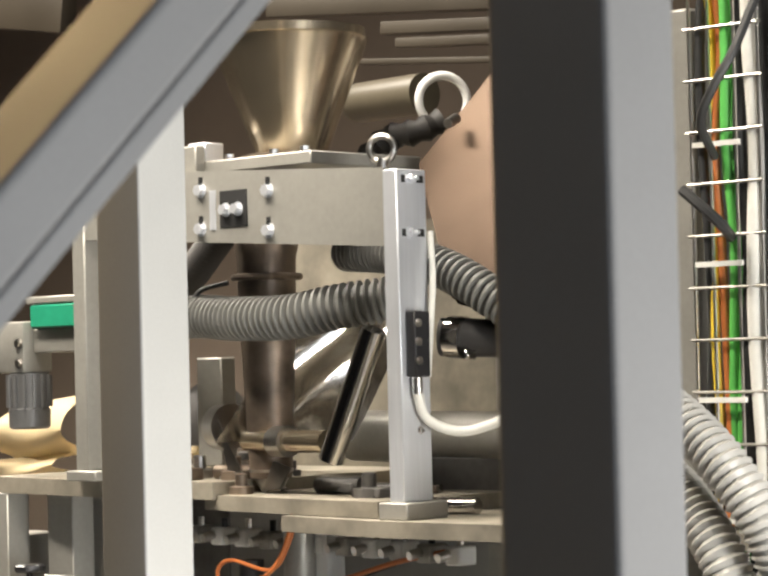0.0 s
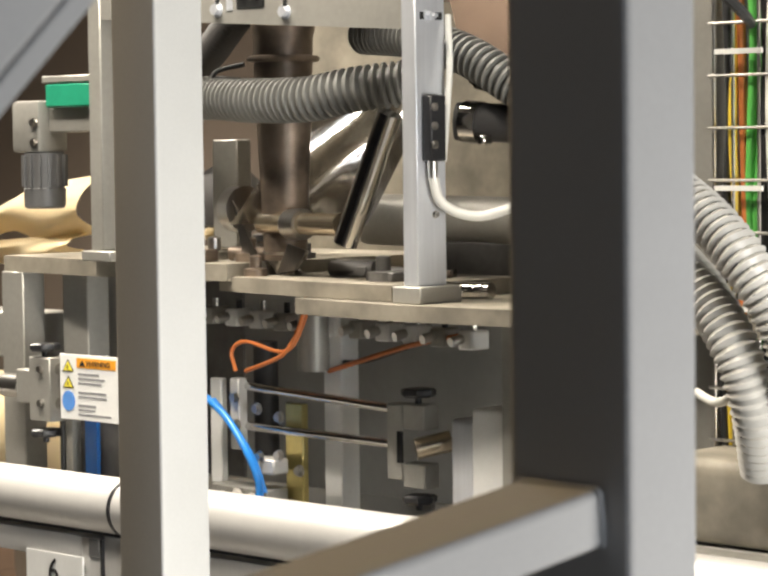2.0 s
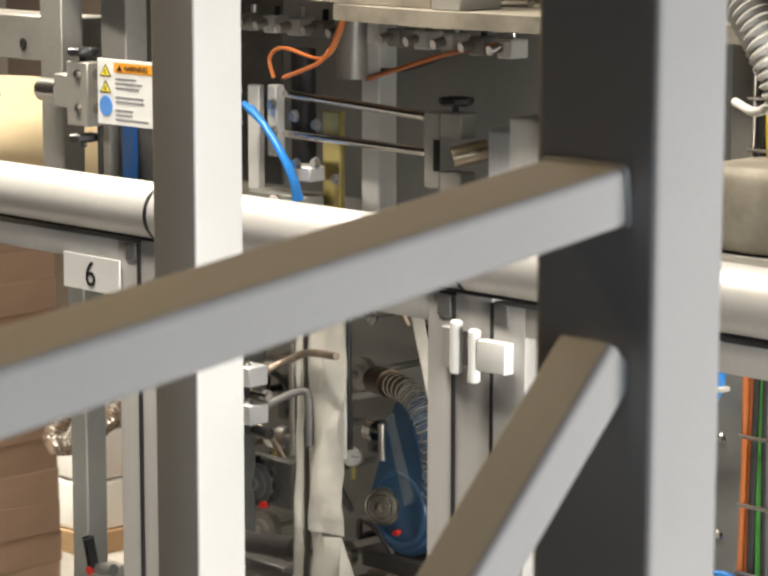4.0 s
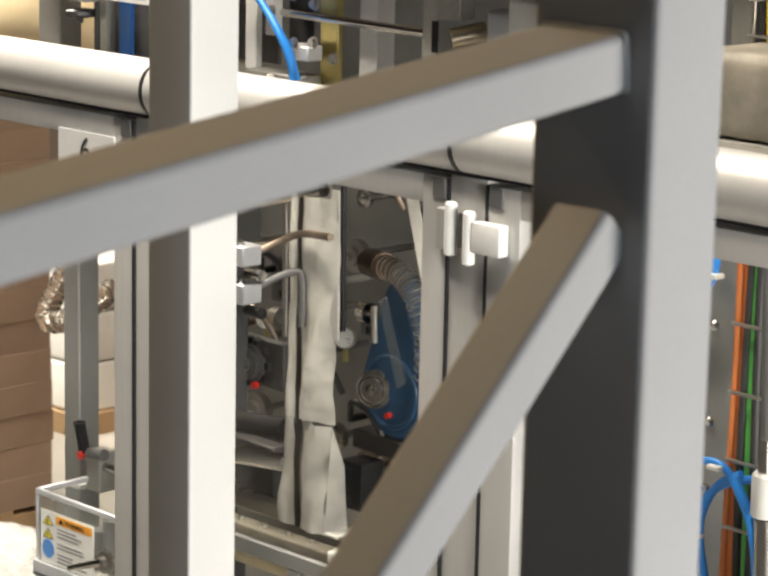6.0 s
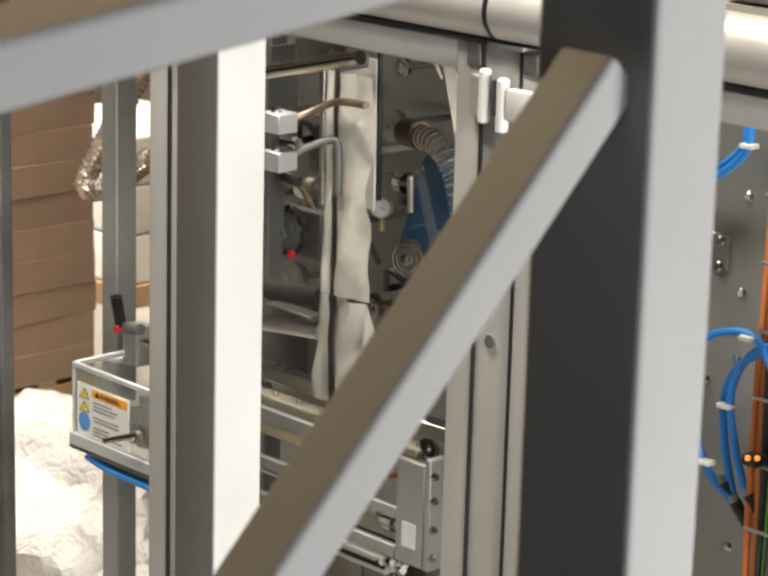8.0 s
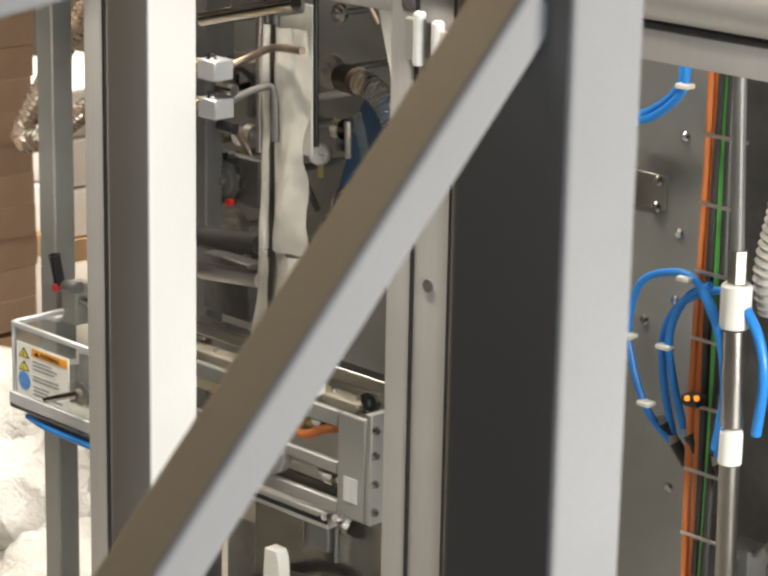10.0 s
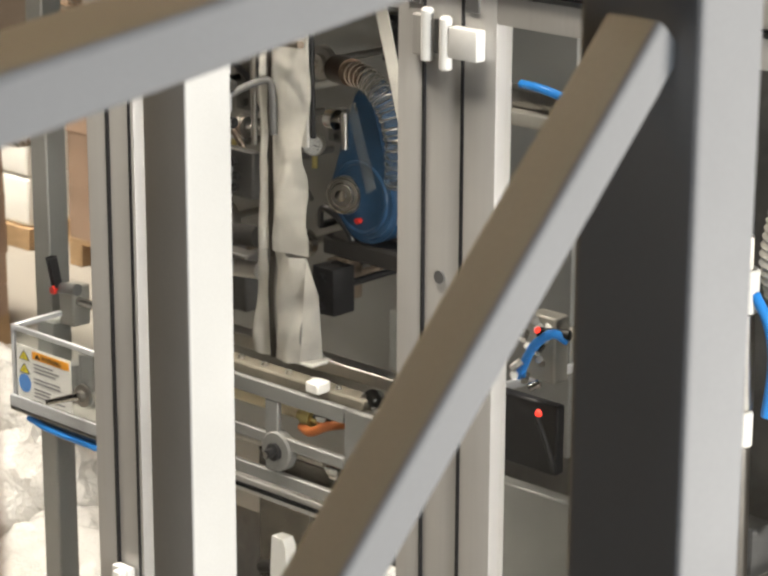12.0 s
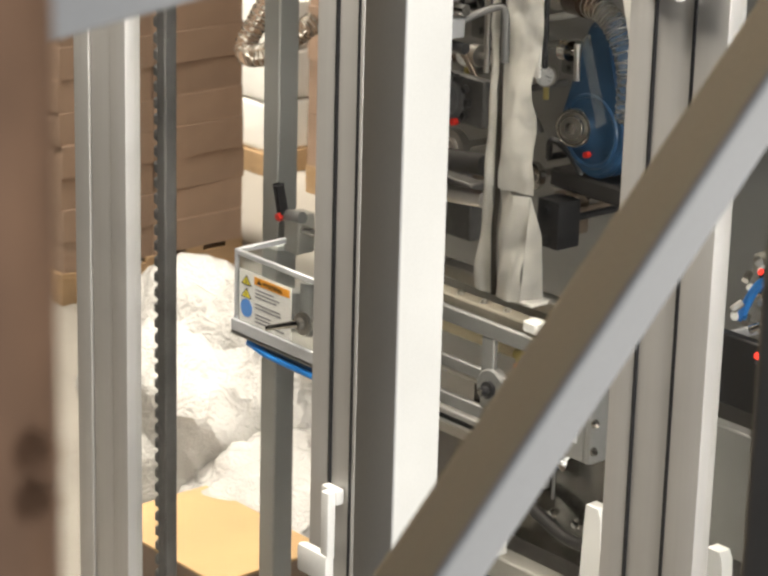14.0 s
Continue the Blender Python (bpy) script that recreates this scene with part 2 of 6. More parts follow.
def tube(bm, p0, p1, w, h, r=0.007):
    """A rectangular hollow section, w along x and h across, with rolled corners of radius r."""
    d, s, u = axes_of(p0, p1, (0, 0, 1))
    if s.x < 0:
        s = -s
    outline = []
    for sx, sz, a0 in ((1, 1, 0), (-1, 1, 90), (-1, -1, 180), (1, -1, 270)):
        for k in range(6):
            a = math.radians(a0 + 18 * k)
            outline.append((sx * (w / 2 - r) + r * math.cos(a), sz * (h / 2 - r) + r * math.sin(a)))
    ends = [[bm.verts.new(Vector(p) + s * x + u * z) for x, z in outline] for p in (p0, p1)]
    n = len(outline)
    for i in range(n):
        bm.faces.new((ends[0][i], ends[0][(i + 1) % n], ends[1][(i + 1) % n], ends[1][i]))
    bm.faces.new(ends[0])
    bm.faces.new(ends[1])
    return bm


def rod(bm, p0, p1, r, seg=16, r2=None, caps=True):
    """A round bar or cone from p0 to p1."""
    d, s, u = axes_of(p0, p1)
    r2 = r if r2 is None else r2
    a, b = [], []
    for i in range(seg):
        c, n = math.cos(2 * math.pi * i / seg), math.sin(2 * math.pi * i / seg)
        a.append(bm.verts.new(Vector(p0) + (s * c + u * n) * r))
        b.append(bm.verts.new(Vector(p1) + (s * c + u * n) * r2))
    for i in range(seg):
        bm.faces.new((a[i], a[(i + 1) % seg], b[(i + 1) % seg], b[i]))
    if caps:
        bm.faces.new(a[::-1])
        bm.faces.new(b)
    return bm


def spin(bm, p0, axis, profile, seg=24):
    """A turned shape: profile rows of (distance along axis, radius) from p0."""
    p0 = Vector(p0)
    d, s, u = axes_of(p0, p0 + Vector(axis))
    rings = []
    for along, rad in profile:
        rings.append([bm.verts.new(p0 + d * along + (s * math.cos(2 * math.pi * i / seg) + u * math.sin(2 * math.pi * i / seg)) * max(rad, 1e-4)) for i in range(seg)])
    for a, b in zip(rings, rings[1:]):
        for i in range(seg):
            bm.faces.new((a[i], a[(i + 1) % seg], b[(i + 1) % seg], b[i]))
    bm.faces.new(rings[0][::-1])
    bm.faces.new(rings[-1])
    return bm


def curve_points(points, step):
    """Points at even steps along a smooth curve through the given ones."""
    pts = [Vector(p) for p in points]
    pts = [2 * pts[0] - pts[1]] + pts + [2 * pts[-1] - pts[-2]]
    dense = []
    for i in range(1, len(pts) - 2):
        p0, p1, p2, p3 = pts[i - 1 : i + 3]
        for k in range(24):
            t = k / 24
            dense.append(0.5 * (2 * p1 + (p2 - p0) * t + (2 * p0 - 5 * p1 + 4 * p2 - p3) * t * t + (3 * p1 - p0 - 3 * p2 + p3) * t ** 3))
    dense.append(pts[-2])
    out, left = [dense[0]], step
    for a, b in zip(dense, dense[1:]):
        span = (b - a).length
        done = 0.0
        while span - done >= left:
            done += left
            out.append(a.lerp(b, done / span))
            left = step
        left -= span - done
    out.append(dense[-1])
    return out


def sweep(bm, points, r, step=0.02, seg=10, rib=0.0):
    """A round hose or cable along a smooth curve; rib: the depth of its corrugation, one wave each two steps."""
    deep = rib >= 0.005
    pts = curve_points(points, step * 0.45 if deep else step)
    rings, side = [], None
    for i, p in enumerate(pts):
        d = (pts[min(i + 1, len(pts) - 1)] - pts[max(i - 1, 0)]).normalized()
        if side is None:
            side = d.orthogonal().normalized()
        side = (side - d * side.dot(d)).normalized()
        up = d.cross(side)
        rad = r + (rib if (i % 4 < 2 if deep else i % 2) else -rib)
        rings.append([bm.verts.new(p + (side * math.cos(2 * math.pi * k / seg) + up * math.sin(2 * math.pi * k / seg)) * rad) for k in range(seg)])
    for a, b in zip(rings, rings[1:]):
        for k in range(seg):
            bm.faces.new((a[k], a[(k + 1) % seg], b[(k + 1) % seg], b[k]))
    bm.faces.new(rings[0][::-1])
    bm.faces.new(rings[-1])
    return bm


def ring(bm, centre, axis, big, small, seg=28, tube=8):
    c = Vector(centre)
    d, s, u = axes_of(c, c + Vector(axis))
    rows = []
    for i in range(seg):
        a = 2 * math.pi * i / seg
        out = s * math.cos(a) + u * math.sin(a)
        rows.append([bm.verts.new(c + out * (big + small * math.cos(2 * math.pi * k / tube)) + d * small * math.sin(2 * math.pi * k / tube)) for k in range(tube)])
    for i in range(seg):
        a, b = rows[i], rows[(i + 1) % seg]
        for k in range(tube):
            bm.faces.new((a[k], b[k], b[(k + 1) % tube], a[(k + 1) % tube]))
    return bm


def slab(bm, outline, z0, z1):
    """A flat plate with a polygon outline (x, y)."""
    lo = [bm.verts.new((x, y, z0)) for x, y in outline]
    hi = [bm.verts.new((x, y, z1)) for x, y in outline]
    n = len(outline)
    bm.faces.new(lo[::-1])
    bm.faces.new(hi)
    for i in range(n):
        bm.faces.new((lo[i], lo[(i + 1) % n], hi[(i + 1) % n], hi[i]))
    return bm


def sheet(bm, outline, y0, y1):
    """A flat plate with an outline (x, z) standing between y0 and y1."""
    a = [bm.verts.new((x, y0, z)) for x, z in outline]
    b = [bm.verts.new((x, y1, z)) for x, z in outline]
    n = len(outline)
    bm.faces.new(a)
    bm.faces.new(b[::-1])
    for i in range(n):
        bm.faces.new((a[i], b[i], b[(i + 1) % n], a[(i + 1) % n]))
    return bm


def bolt(bm, at, axis=(0, -1, 0), r=0.009, h=0.008):
    """A washer with a hexagon head."""
    p, d = Vector(at), Vector(axis).normalized()
    rod(bm, p, p + d * 0.002, r * 1.35, 14)
    rod(bm, p + d * 0.002, p + d * (0.002 + h), r, 6)
    return bm


def knob(parent, at, name="knob"):
    """A black star grip on a short stem, pointing up."""
    x, y, z = at
    bm = bmesh.new()
    prof = [(0, 0.008), (0.012, 0.008), (0.014, 0.03), (0.02, 0.036), (0.03, 0.036), (0.034, 0.03)]
    spin(bm, at, (0, 0, 1), prof, 14)
    for v in bm.verts:
        a = math.atan2(v.co.y - y, v.co.x - x)
        if v.co.z > z + 0.013:
            k = 1 + 0.12 * math.cos(7 * a)
            v.co.x, v.co.y = x + (v.co.x - x) * k, y + (v.co.y - y) * k
    return part(name, bm, BLACK, parent, "black star grip")


def writing(text, size, at, mat, parent, name="lettering"):
    """Letters that face the front, standing on the point at."""
    c = bpy.data.curves.new(name, "FONT")
    c.body, c.size, c.extrude = text, size, 0.0004
    tmp = bpy.data.objects.new(name, c)
    scene.collection.objects.link(tmp)
    bpy.context.view_layer.update()
    me = bpy.data.meshes.new_from_object(tmp)
    bpy.data.objects.remove(tmp)
    me.transform(Matrix.Translation(Vector(at) - BASE[parent]) @ Euler((radians(90), 0, 0)).to_matrix().to_4x4())
    me.materials.clear()
    me.materials.append(mat)
    ob = new(name, me)
    ob.parent = parent
    BASE[ob] = BASE[parent]
    return ob

# ---- hall ----
FLOOR = -0.78
tagged(single("ground", boxed(-14, 12, -10, 9, FLOOR - 0.2, FLOOR, 0), CONCRETE, "grey concrete hall floor with stains", "floor", kind="structure"))
single("wall_north", boxed(-14, 12, 6.0, 6.3, FLOOR, 7, 0), WALLMAT, "brownish painted hall wall", "wall", kind="structure")
single("wall_west", boxed(-14.3, -14, -10, 6.3, FLOOR, 7, 0), WALLMAT, "brownish painted hall wall", "wall", kind="structure")
single("wall_south", boxed(-14, 12, -10.3, -10, FLOOR, 7, 0), DARKWALL, "unseen hall wall coloured dark as if unlit", "wall", kind="structure")
single("wall_east", boxed(12, 12.3, -10, 6.3, FLOOR, 7, 0), DARKWALL, "unseen hall wall coloured dark as if unlit", "wall", kind="structure")
single("ceiling", boxed(-14, 12, -10, 6.3, 7, 7.2, 0), DARKWALL, "unseen hall ceiling coloured dark as if unlit", "ceiling", kind="structure")

# ---- steel frame close to the camera ----
PX, PY = 2.1164, -2.1262
frame_thing = thing("steel_frame", "grey powder-coated square steel support frame with braces", "steel frame", (PX + 0.05, PY + 0.05, FLOOR))
part("post", boxed(PX, PX + 0.1204, PY, PY + 0.0833, FLOOR, 5.0, 0.008, 4), FRAME, frame_thing)
part("crossbeam", tube(bmesh.new(), (2.169, PY - 0.001, 2.5388), (2.169, -3.25, 2.3969), 0.084, 0.045), FRAME, frame_thing)
part("lower_brace", tube(bmesh.new(), (2.183, PY - 0.001, 2.4141), (2.183, -3.1, 1.4298), 0.056, 0.043), FRAME, frame_thing)
part("upper_brace", tube(bmesh.new(), (2.169, PY - 0.001, 3.4173), (2.169, -3.1, 2.4857), 0.084, 0.046), FRAME, frame_thing)
part("brace_lip", tube(bmesh.new(), (2.16, PY - 0.001, 3.3728), (2.16, -3.1, 2.4407), 0.094, 0.016, 0.003), FRAME, frame_thing)
for z, w, h in ((2.5388, 0.084, 0.045),):
    part("weld_seam", tube(bmesh.new(), (2.211 - w / 2, PY - 0.0005, z), (2.211 - w / 2, PY - 0.005, z - 0.0005), w + 0.004, h + 0.004, 0.007), FRAME, frame_thing)
for ob in frame_thing.children:
    for f in ob.data.polygons:
        if f.area > 0.009:
            f.use_smooth = False
LX, LY = 0.5519, -1.1459
single("pale_post", boxed(LX - 0.1013, LX, LY, LY + 0.096, FLOOR, 5.0, 0.005, 3), POST_WHITE, "pale square steel post standing before the machine", "post")
RX, RY = 2.785, -3.280
rust = thing("rusty_column", "rusty brown painted steel column close by", "column", (RX, RY, FLOOR))
part("shaft", rod(bmesh.new(), (RX, RY, FLOOR), (RX, RY, 5), 0.05, 40), RUST, rust)
for z in (2.478, 2.464):
    part("bolt", spin(bmesh.new(), (RX + 0.0445, RY + 0.02, z), (0.91, 0.41, 0), [(0, 0.006), (0.005, 0.006), (0.0052, 0.004), (0.009, 0.004)], 12), RUST, rust, "rusty bolt end")

# ---- packaging machine: front frame with clear doors ----
TOP = 1.95
mach = thing("packaging_machine", "aluminium-framed packaging machine with clear doors", "machine", (-0.5, 0.5, FLOOR))


def column(x0, x1):
    bm = box(bmesh.new(), x0, x1, 0.0, 0.09, FLOOR, TOP - 0.004, 0.003, 2)
    return part("column", bm, ALU, mach)


for x0, x1 in ((-0.001, 0.1), (-0.998, -0.924), (-2.03, -1.94), (1.0, 1.085)):
    column(x0, x1)
for x0, x1 in ((-2.0, -0.949), (-0.941, 0.016), (0.024, 1.04)):
    bm = bmesh.new()
    spin(bm, (x0, 0.035, 2.01), (1, 0, 0), [(0, 0.062), (0.003, 0.066), (x1 - x0 - 0.003, 0.066), (x1 - x0, 0.062)], 40)
    part("top_tube", bm, ALU, mach)
for x in (-0.945, 0.02):
    part("tube_joint", spin(bmesh.new(), (x - 0.005, 0.035, 2.01), (1, 0, 0), [(0, 0.067), (0.01, 0.067)], 40), BLACK, mach, "black rubber joint ring")
part("seal_strip", boxed(-2.0, 1.04, 0.0, 0.08, TOP - 0.003, TOP + 0.006, 0), BLACK, mach, "black rubber seal")


def door(x0, x1, handle_x=None, corners=True, left=0.07):
    d = part("door_panel", boxed(x0 + left - 0.01, x1 - 0.06, 0.022, 0.026, FLOOR + 0.12, TOP - 0.06, 0), GLASS, mach, "clear polycarbonate door")
    d.visible_shadow = False
    part("stile", boxed(x0, x0 + left, -0.004, 0.045, FLOOR + 0.1, TOP - 0.012, 0.003, 2), ALU, d)
    part("stile", boxed(x1 - 0.07, x1, -0.004, 0.045, FLOOR + 0.1, TOP - 0.012, 0.003, 2), ALU, d)
    part("rail", boxed(x0 + left, x1 - 0.07, -0.004, 0.045, TOP - 0.07, TOP - 0.012, 0.003, 2), ALU, d)
    part("rail", boxed(x0 + left, x1 - 0.07, -0.004, 0.045, FLOOR + 0.1, FLOOR + 0.16, 0.003, 2), ALU, d)
    for cx in ((x0, x1 - 0.045) if corners else (x1 - 0.045,)):
        part("corner_cap", boxed(cx + 0.004, cx + 0.041, -0.008, -0.003, TOP - 0.054, TOP - 0.014, 0.002), MOTOR, d, "dark grey corner cap")
    if handle_x:
        bm = box(bmesh.new(), handle_x - 0.03, handle_x + 0.03, -0.03, -0.004, 0.36, 0.4, 0.006, 2)
        box(bm, handle_x + 0.0, handle_x + 0.03, -0.055, -0.03, 0.22, 0.4, 0.007, 2)
        box(bm, handle_x - 0.085, handle_x + 0.03, -0.06, -0.03, 0.16, 0.235, 0.012, 2)
        part("handle", bm, WHITE, d, "pale die-cast door handle")
    return d


door(-0.918, -0.005, left=0.012, corners=True)
door(0.106, 0.995, left=0.085)
door(-1.935, -1.004, handle_x=-0.97)
for x0, x1 in ((-1.0045, -0.9975), (-0.9245, -0.9175), (-0.0055, -0.0005), (0.0995, 0.1065)):
    part("gasket", boxed(x0, x1, -0.0065, 0.02, FLOOR + 0.1, TOP - 0.012, 0), BLACK, mach, "black rubber door gasket")
door(-2.95, -2.036)


def hinge(x, z):
    bm = box(bmesh.new(), x - 0.068, x - 0.028, -0.02, -0.004, z - 0.042, z + 0.042, 0.003)
    h = part("hinge", bm, ALU, mach, "pale die-cast door hinge")
    part("leaf", boxed(x + 0.042, x + 0.119, -0.034, -0.004, z - 0.034, z + 0.03, 0.006, 2), WHITE, h)
    for k, o in ((-0.02, 0.008), (0.03, -0.004)):
        part("barrel", spin(bmesh.new(), (x + k, -0.025, z - 0.058 + o), (0, 0, 1), [(0, 0.006), (0.004, 0.013), (0.105, 0.013), (0.11, 0.009)], 18), WHITE, h)
    part("pin", spin(bmesh.new(), (x + 0.004, -0.02, z - 0.03), (0, 0, 1), [(0, 0.008), (0.07, 0.008)], 12), MOTOR, h, "dark hinge pin")


hinge(0.045, 1.837)
bm = bmesh.new()
rod(bm, (0.045, -0.001, 1.336), (0.045, -0.006, 1.336), 0.014, 18)
part("lock_button", bm, MOTOR, mach, "dark lock button")

six = thing("number_plate", "white plate with a black 6 on the door rail", "sign", (-1.19, -0.012, 1.81))
part("plate", boxed(-1.27, -1.06, -0.014, -0.008, 1.809, 1.892, 0.001), PAPER, six)
writing("6", 0.085, (-1.187, -0.0155, 1.821), INK, six, "digit")

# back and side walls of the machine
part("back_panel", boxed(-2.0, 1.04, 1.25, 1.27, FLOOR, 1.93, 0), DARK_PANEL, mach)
part("cabinet_wall", boxed(-1.75, 1.04, 0.95, 0.97, 1.93, 2.45, 0.002), PANEL, mach, "grey sheet-metal cabinet front")
part("inner_panel", boxed(-1.95, -1.05, 1.14, 1.16, 0.0, 1.9, 0.002), PANEL, mach, "grey inner sheet panel")
part("inner_panel", boxed(-1.0, -0.5, 1.1, 1.12, 0.5, 1.9, 0.002), PANEL, mach, "grey inner sheet panel")
part("bay_panel", boxed(0.13, 0.42, 0.41, 0.425, FLOOR, 1.86, 0.002), PANEL, mach, "grey sheet panel with screws")
part("floor_pan", boxed(-0.9, 1.0, 0.05, 1.2, -0.12, -0.1, 0.002), PANEL, mach)

# ---- pallets and cartons beyond the machine ----


def carton_stack(x0, y0, nx, ny, nz, sx, sy, sz, name="carton_stack"):
    t = thing(name, "pallet stack of flat-packed brown cartons", "cartons", (x0 + nx * sx / 2, y0 + ny * sy / 2, FLOOR))
    bm = bmesh.new()
    for k in range(5):
        box(bm, x0, x0 + nx * sx, y0 + k * (ny * sy - 0.1) / 4, y0 + k * (ny * sy - 0.1) / 4 + 0.1, FLOOR + 0.12, FLOOR + 0.145, 0.002)
    for k in range(3):
        box(bm, x0 + k * (nx * sx - 0.1) / 2, x0 + k * (nx * sx - 0.1) / 2 + 0.1, y0, y0 + ny * sy, FLOOR, FLOOR + 0.12, 0.002)
    part("pallet", bm, WOOD, t, "rough wooden pallet")
    base = boxed(-sx / 2 + 0.003, sx / 2 - 0.003, -sy / 2 + 0.003, sy / 2 - 0.003, 0.0005, sz - 0.0005, 0.0015)
    me = finish(base, "carton", CARTON)
    rnd = random.Random(5)
    for i in range(nx):
        for j in range(ny):
            for k in range(nz):
                if 0 < i < nx - 1 and 0 < j < ny - 1 and k < nz - 1:
                    continue
                ob = new("carton", me)
                ob.parent = t
                ob.matrix_basis = pose(x0 + (i + 0.5) * sx - BASE[t].x + rnd.uniform(-0.005, 0.005), y0 + (j + 0.5) * sy - BASE[t].y + rnd.uniform(-0.005, 0.005),
                                       0.145 + k * sz, 0, 0, rnd.uniform(-1, 1))
    return t


carton_stack(-7.5, 2.15, 2, 2, 13, 1.0, 0.5, 0.146)
carton_stack(-4.15, 2.6, 2, 1, 11, 0.76, 0.99, 0.135)
carton_stack(-6.35, 4.2, 6, 2, 9, 0.42, 0.4, 0.28)

# crumpled film bundle on a pallet


def lump(name, centre, sx, sy, sz, seed, mat, label, category, rough=1.0):
    bm = bmesh.new()
    bmesh.ops.create_icosphere(bm, subdivisions=5, radius=1.0)
    off = Vector((seed * 3.1, seed * 1.7, 0))
    for v in bm.verts:
        d = v.co.normalized()
        f = 1 + 0.2 * noise.noise(d * 1.6 + off) + rough * (0.08 * noise.noise(d * 4 + off) - 0.1 * abs(noise.noise(d * 5 + off)) - 0.05 * abs(noise.noise(d * 11 + off)))
        q = d * f
        v.co = Vector((centre[0] + q.x * sx, centre[1] + q.y * sy, max(centre[2] - 0.8 * sz, centre[2] + q.z * sz)))
    return single(name, bm, mat, label, category)


lump("film_bundle", (-3.2, 1.3, -0.36), 0.58, 0.42, 0.5, 2, WRAP, "bulging bundle of crinkled clear stretch film", "film bundle")
lump("film_bundle", (-2.55, 1.1, -0.55), 0.42, 0.4, 0.3, 5, WRAP, "low bundle of crinkled clear stretch film", "film bundle")
pal = thing("cardboard_pallet", "flat fresh cardboard sheet on a low stack", "cardboard", (-2.3, 0.65, FLOOR))
part("sheet", boxed(-2.62, -2.0, 0.4, 0.82, -0.36, -0.35, 0.002), CARTON_LIGHT, pal, "fresh yellow-brown cardboard sheet")
part("stack", boxed(-2.58, -2.03, 0.43, 0.8, FLOOR, -0.361, 0.01), CARTON, pal)
# pallet under white film far down the hall
wp_far = thing("wrapped_pallet", "pallet load under bright white stretch film", "pallet load", (-7.1, 4.6, FLOOR))
part("pallet", boxed(-7.6, -6.68, 4.2, 5.0, FLOOR, FLOOR + 0.12, 0.004), WOOD, wp_far, "rough wooden pallet")
for k in range(3):
    part("load", boxed(-7.58 + 0.01 * k, -6.7, 4.22, 4.98, FLOOR + 0.122 + 0.27 * k, FLOOR + 0.385 + 0.27 * k, 0.02, 3), WRAP_WHITE, wp_far, "white film-wrapped layer")

# ---- filler unit above the machine ----
YB = 0.25
deck = thing("filler_deck", "dusty grey steel deck plate on short legs", "deck", (-0.8, 0.7, 1.95))
slab_l = slab(bmesh.new(), [(-1.79, 0.33), (-1.3, 0.27), (-0.9, 0.3), (-0.9, 1.5), (-1.79, 1.5)], 2.515, 2.555)
part("plate", slab_l, DUSTY, deck)
part("plate", slab(bmesh.new(), [(-0.95, 0.32), (-0.62, 0.27), (-0.32, 0.25), (-0.32, 1.5), (-0.95, 1.5)], 2.49, 2.525), DUSTY, deck)
part("plate", slab(bmesh.new(), [(-0.62, 0.25), (-0.3, 0.2), (0.1, 0.22), (0.75, 0.3), (0.75, 1.45), (-0.62, 1.45)], 2.453, 2.488), DUSTY, deck)
for x0, x1, y, z1 in ((-1.79, -1.70, 0.32, 2.515), (-1.59, -1.49, 0.36, 2.515), (-0.08, 0.0, 0.33, 2.453), (0.6, 0.68, 0.4, 2.453), (-1.5, -1.42, 1.2, 2.515), (0.0, 0.08, 1.2, 2.453)):
    part("leg", boxed(x0, x1, y, y + 0.07, 1.93, z1, 0.003), PLATE, deck)
part("crosspiece", boxed(-2.3, -1.79, 0.42, 0.56, 2.28, 2.4, 0.004), PLATE, deck, "grey cross beam with a round hole")
part("hole", rod(bmesh.new(), (-1.996, 0.4195, 2.325), (-1.996, 0.416, 2.325), 0.014, 20), INK, deck, "dark round hole")
# no real part: a dark sheet that gives the shade between the legs
part("shroud", boxed(-1.7, -1.2, 0.62, 0.63, 2.0, 2.51, 0.002), DARK_PANEL, deck, "added dark sheet standing in for shade behind the legs")

yoke = thing("filler_yoke", "grey steel portal with slotted bolts carrying the filling funnel", "portal", (-0.75, 0.3, 2.5))
part("crossplate", sheet(bmesh.new(), [(-1.31, 3.137), (-0.281, 3.071), (-0.281, 3.24), (-1.31, 3.297)], YB, YB + 0.02), PLATE, yoke)
leg = part("upright", boxed(-0.281, -0.238, YB - 0.004, YB + 0.088, 2.525, 3.234, 0.003), ALU_LIGHT, yoke, "bright machined upright")
part("foot", boxed(-0.3, -0.215, YB - 0.02, YB + 0.11, 2.488, 2.525, 0.003), PLATE, yoke)
part("upright", boxed(-1.33, -1.283, YB - 0.004, YB + 0.08, 2.58, 3.245, 0.003), PLATE, yoke)
part("foot", boxed(-1.35, -1.24, YB - 0.02, YB + 0.1, 2.555, 2.58, 0.003), PLATE, yoke)
for z in (3.213, 3.098):
    bm = box(bmesh.new(), -0.2385, -0.2365, YB + 0.01, YB + 0.078, z - 0.008, z + 0.008, 0)
    part("slot", bm, INK, leg, "dark slot")
    bm = bmesh.new()
    bolt(bm, (-0.237, YB + 0.035, z), (1, 0, 0), 0.011, 0.012)
    rod(bm, (-0.237, YB + 0.035, z), (-0.212, YB + 0.035, z), 0.005, 10)
    part("nut", bm, ALU_LIGHT, leg, "bright slotted nut")
bm = bmesh.new()
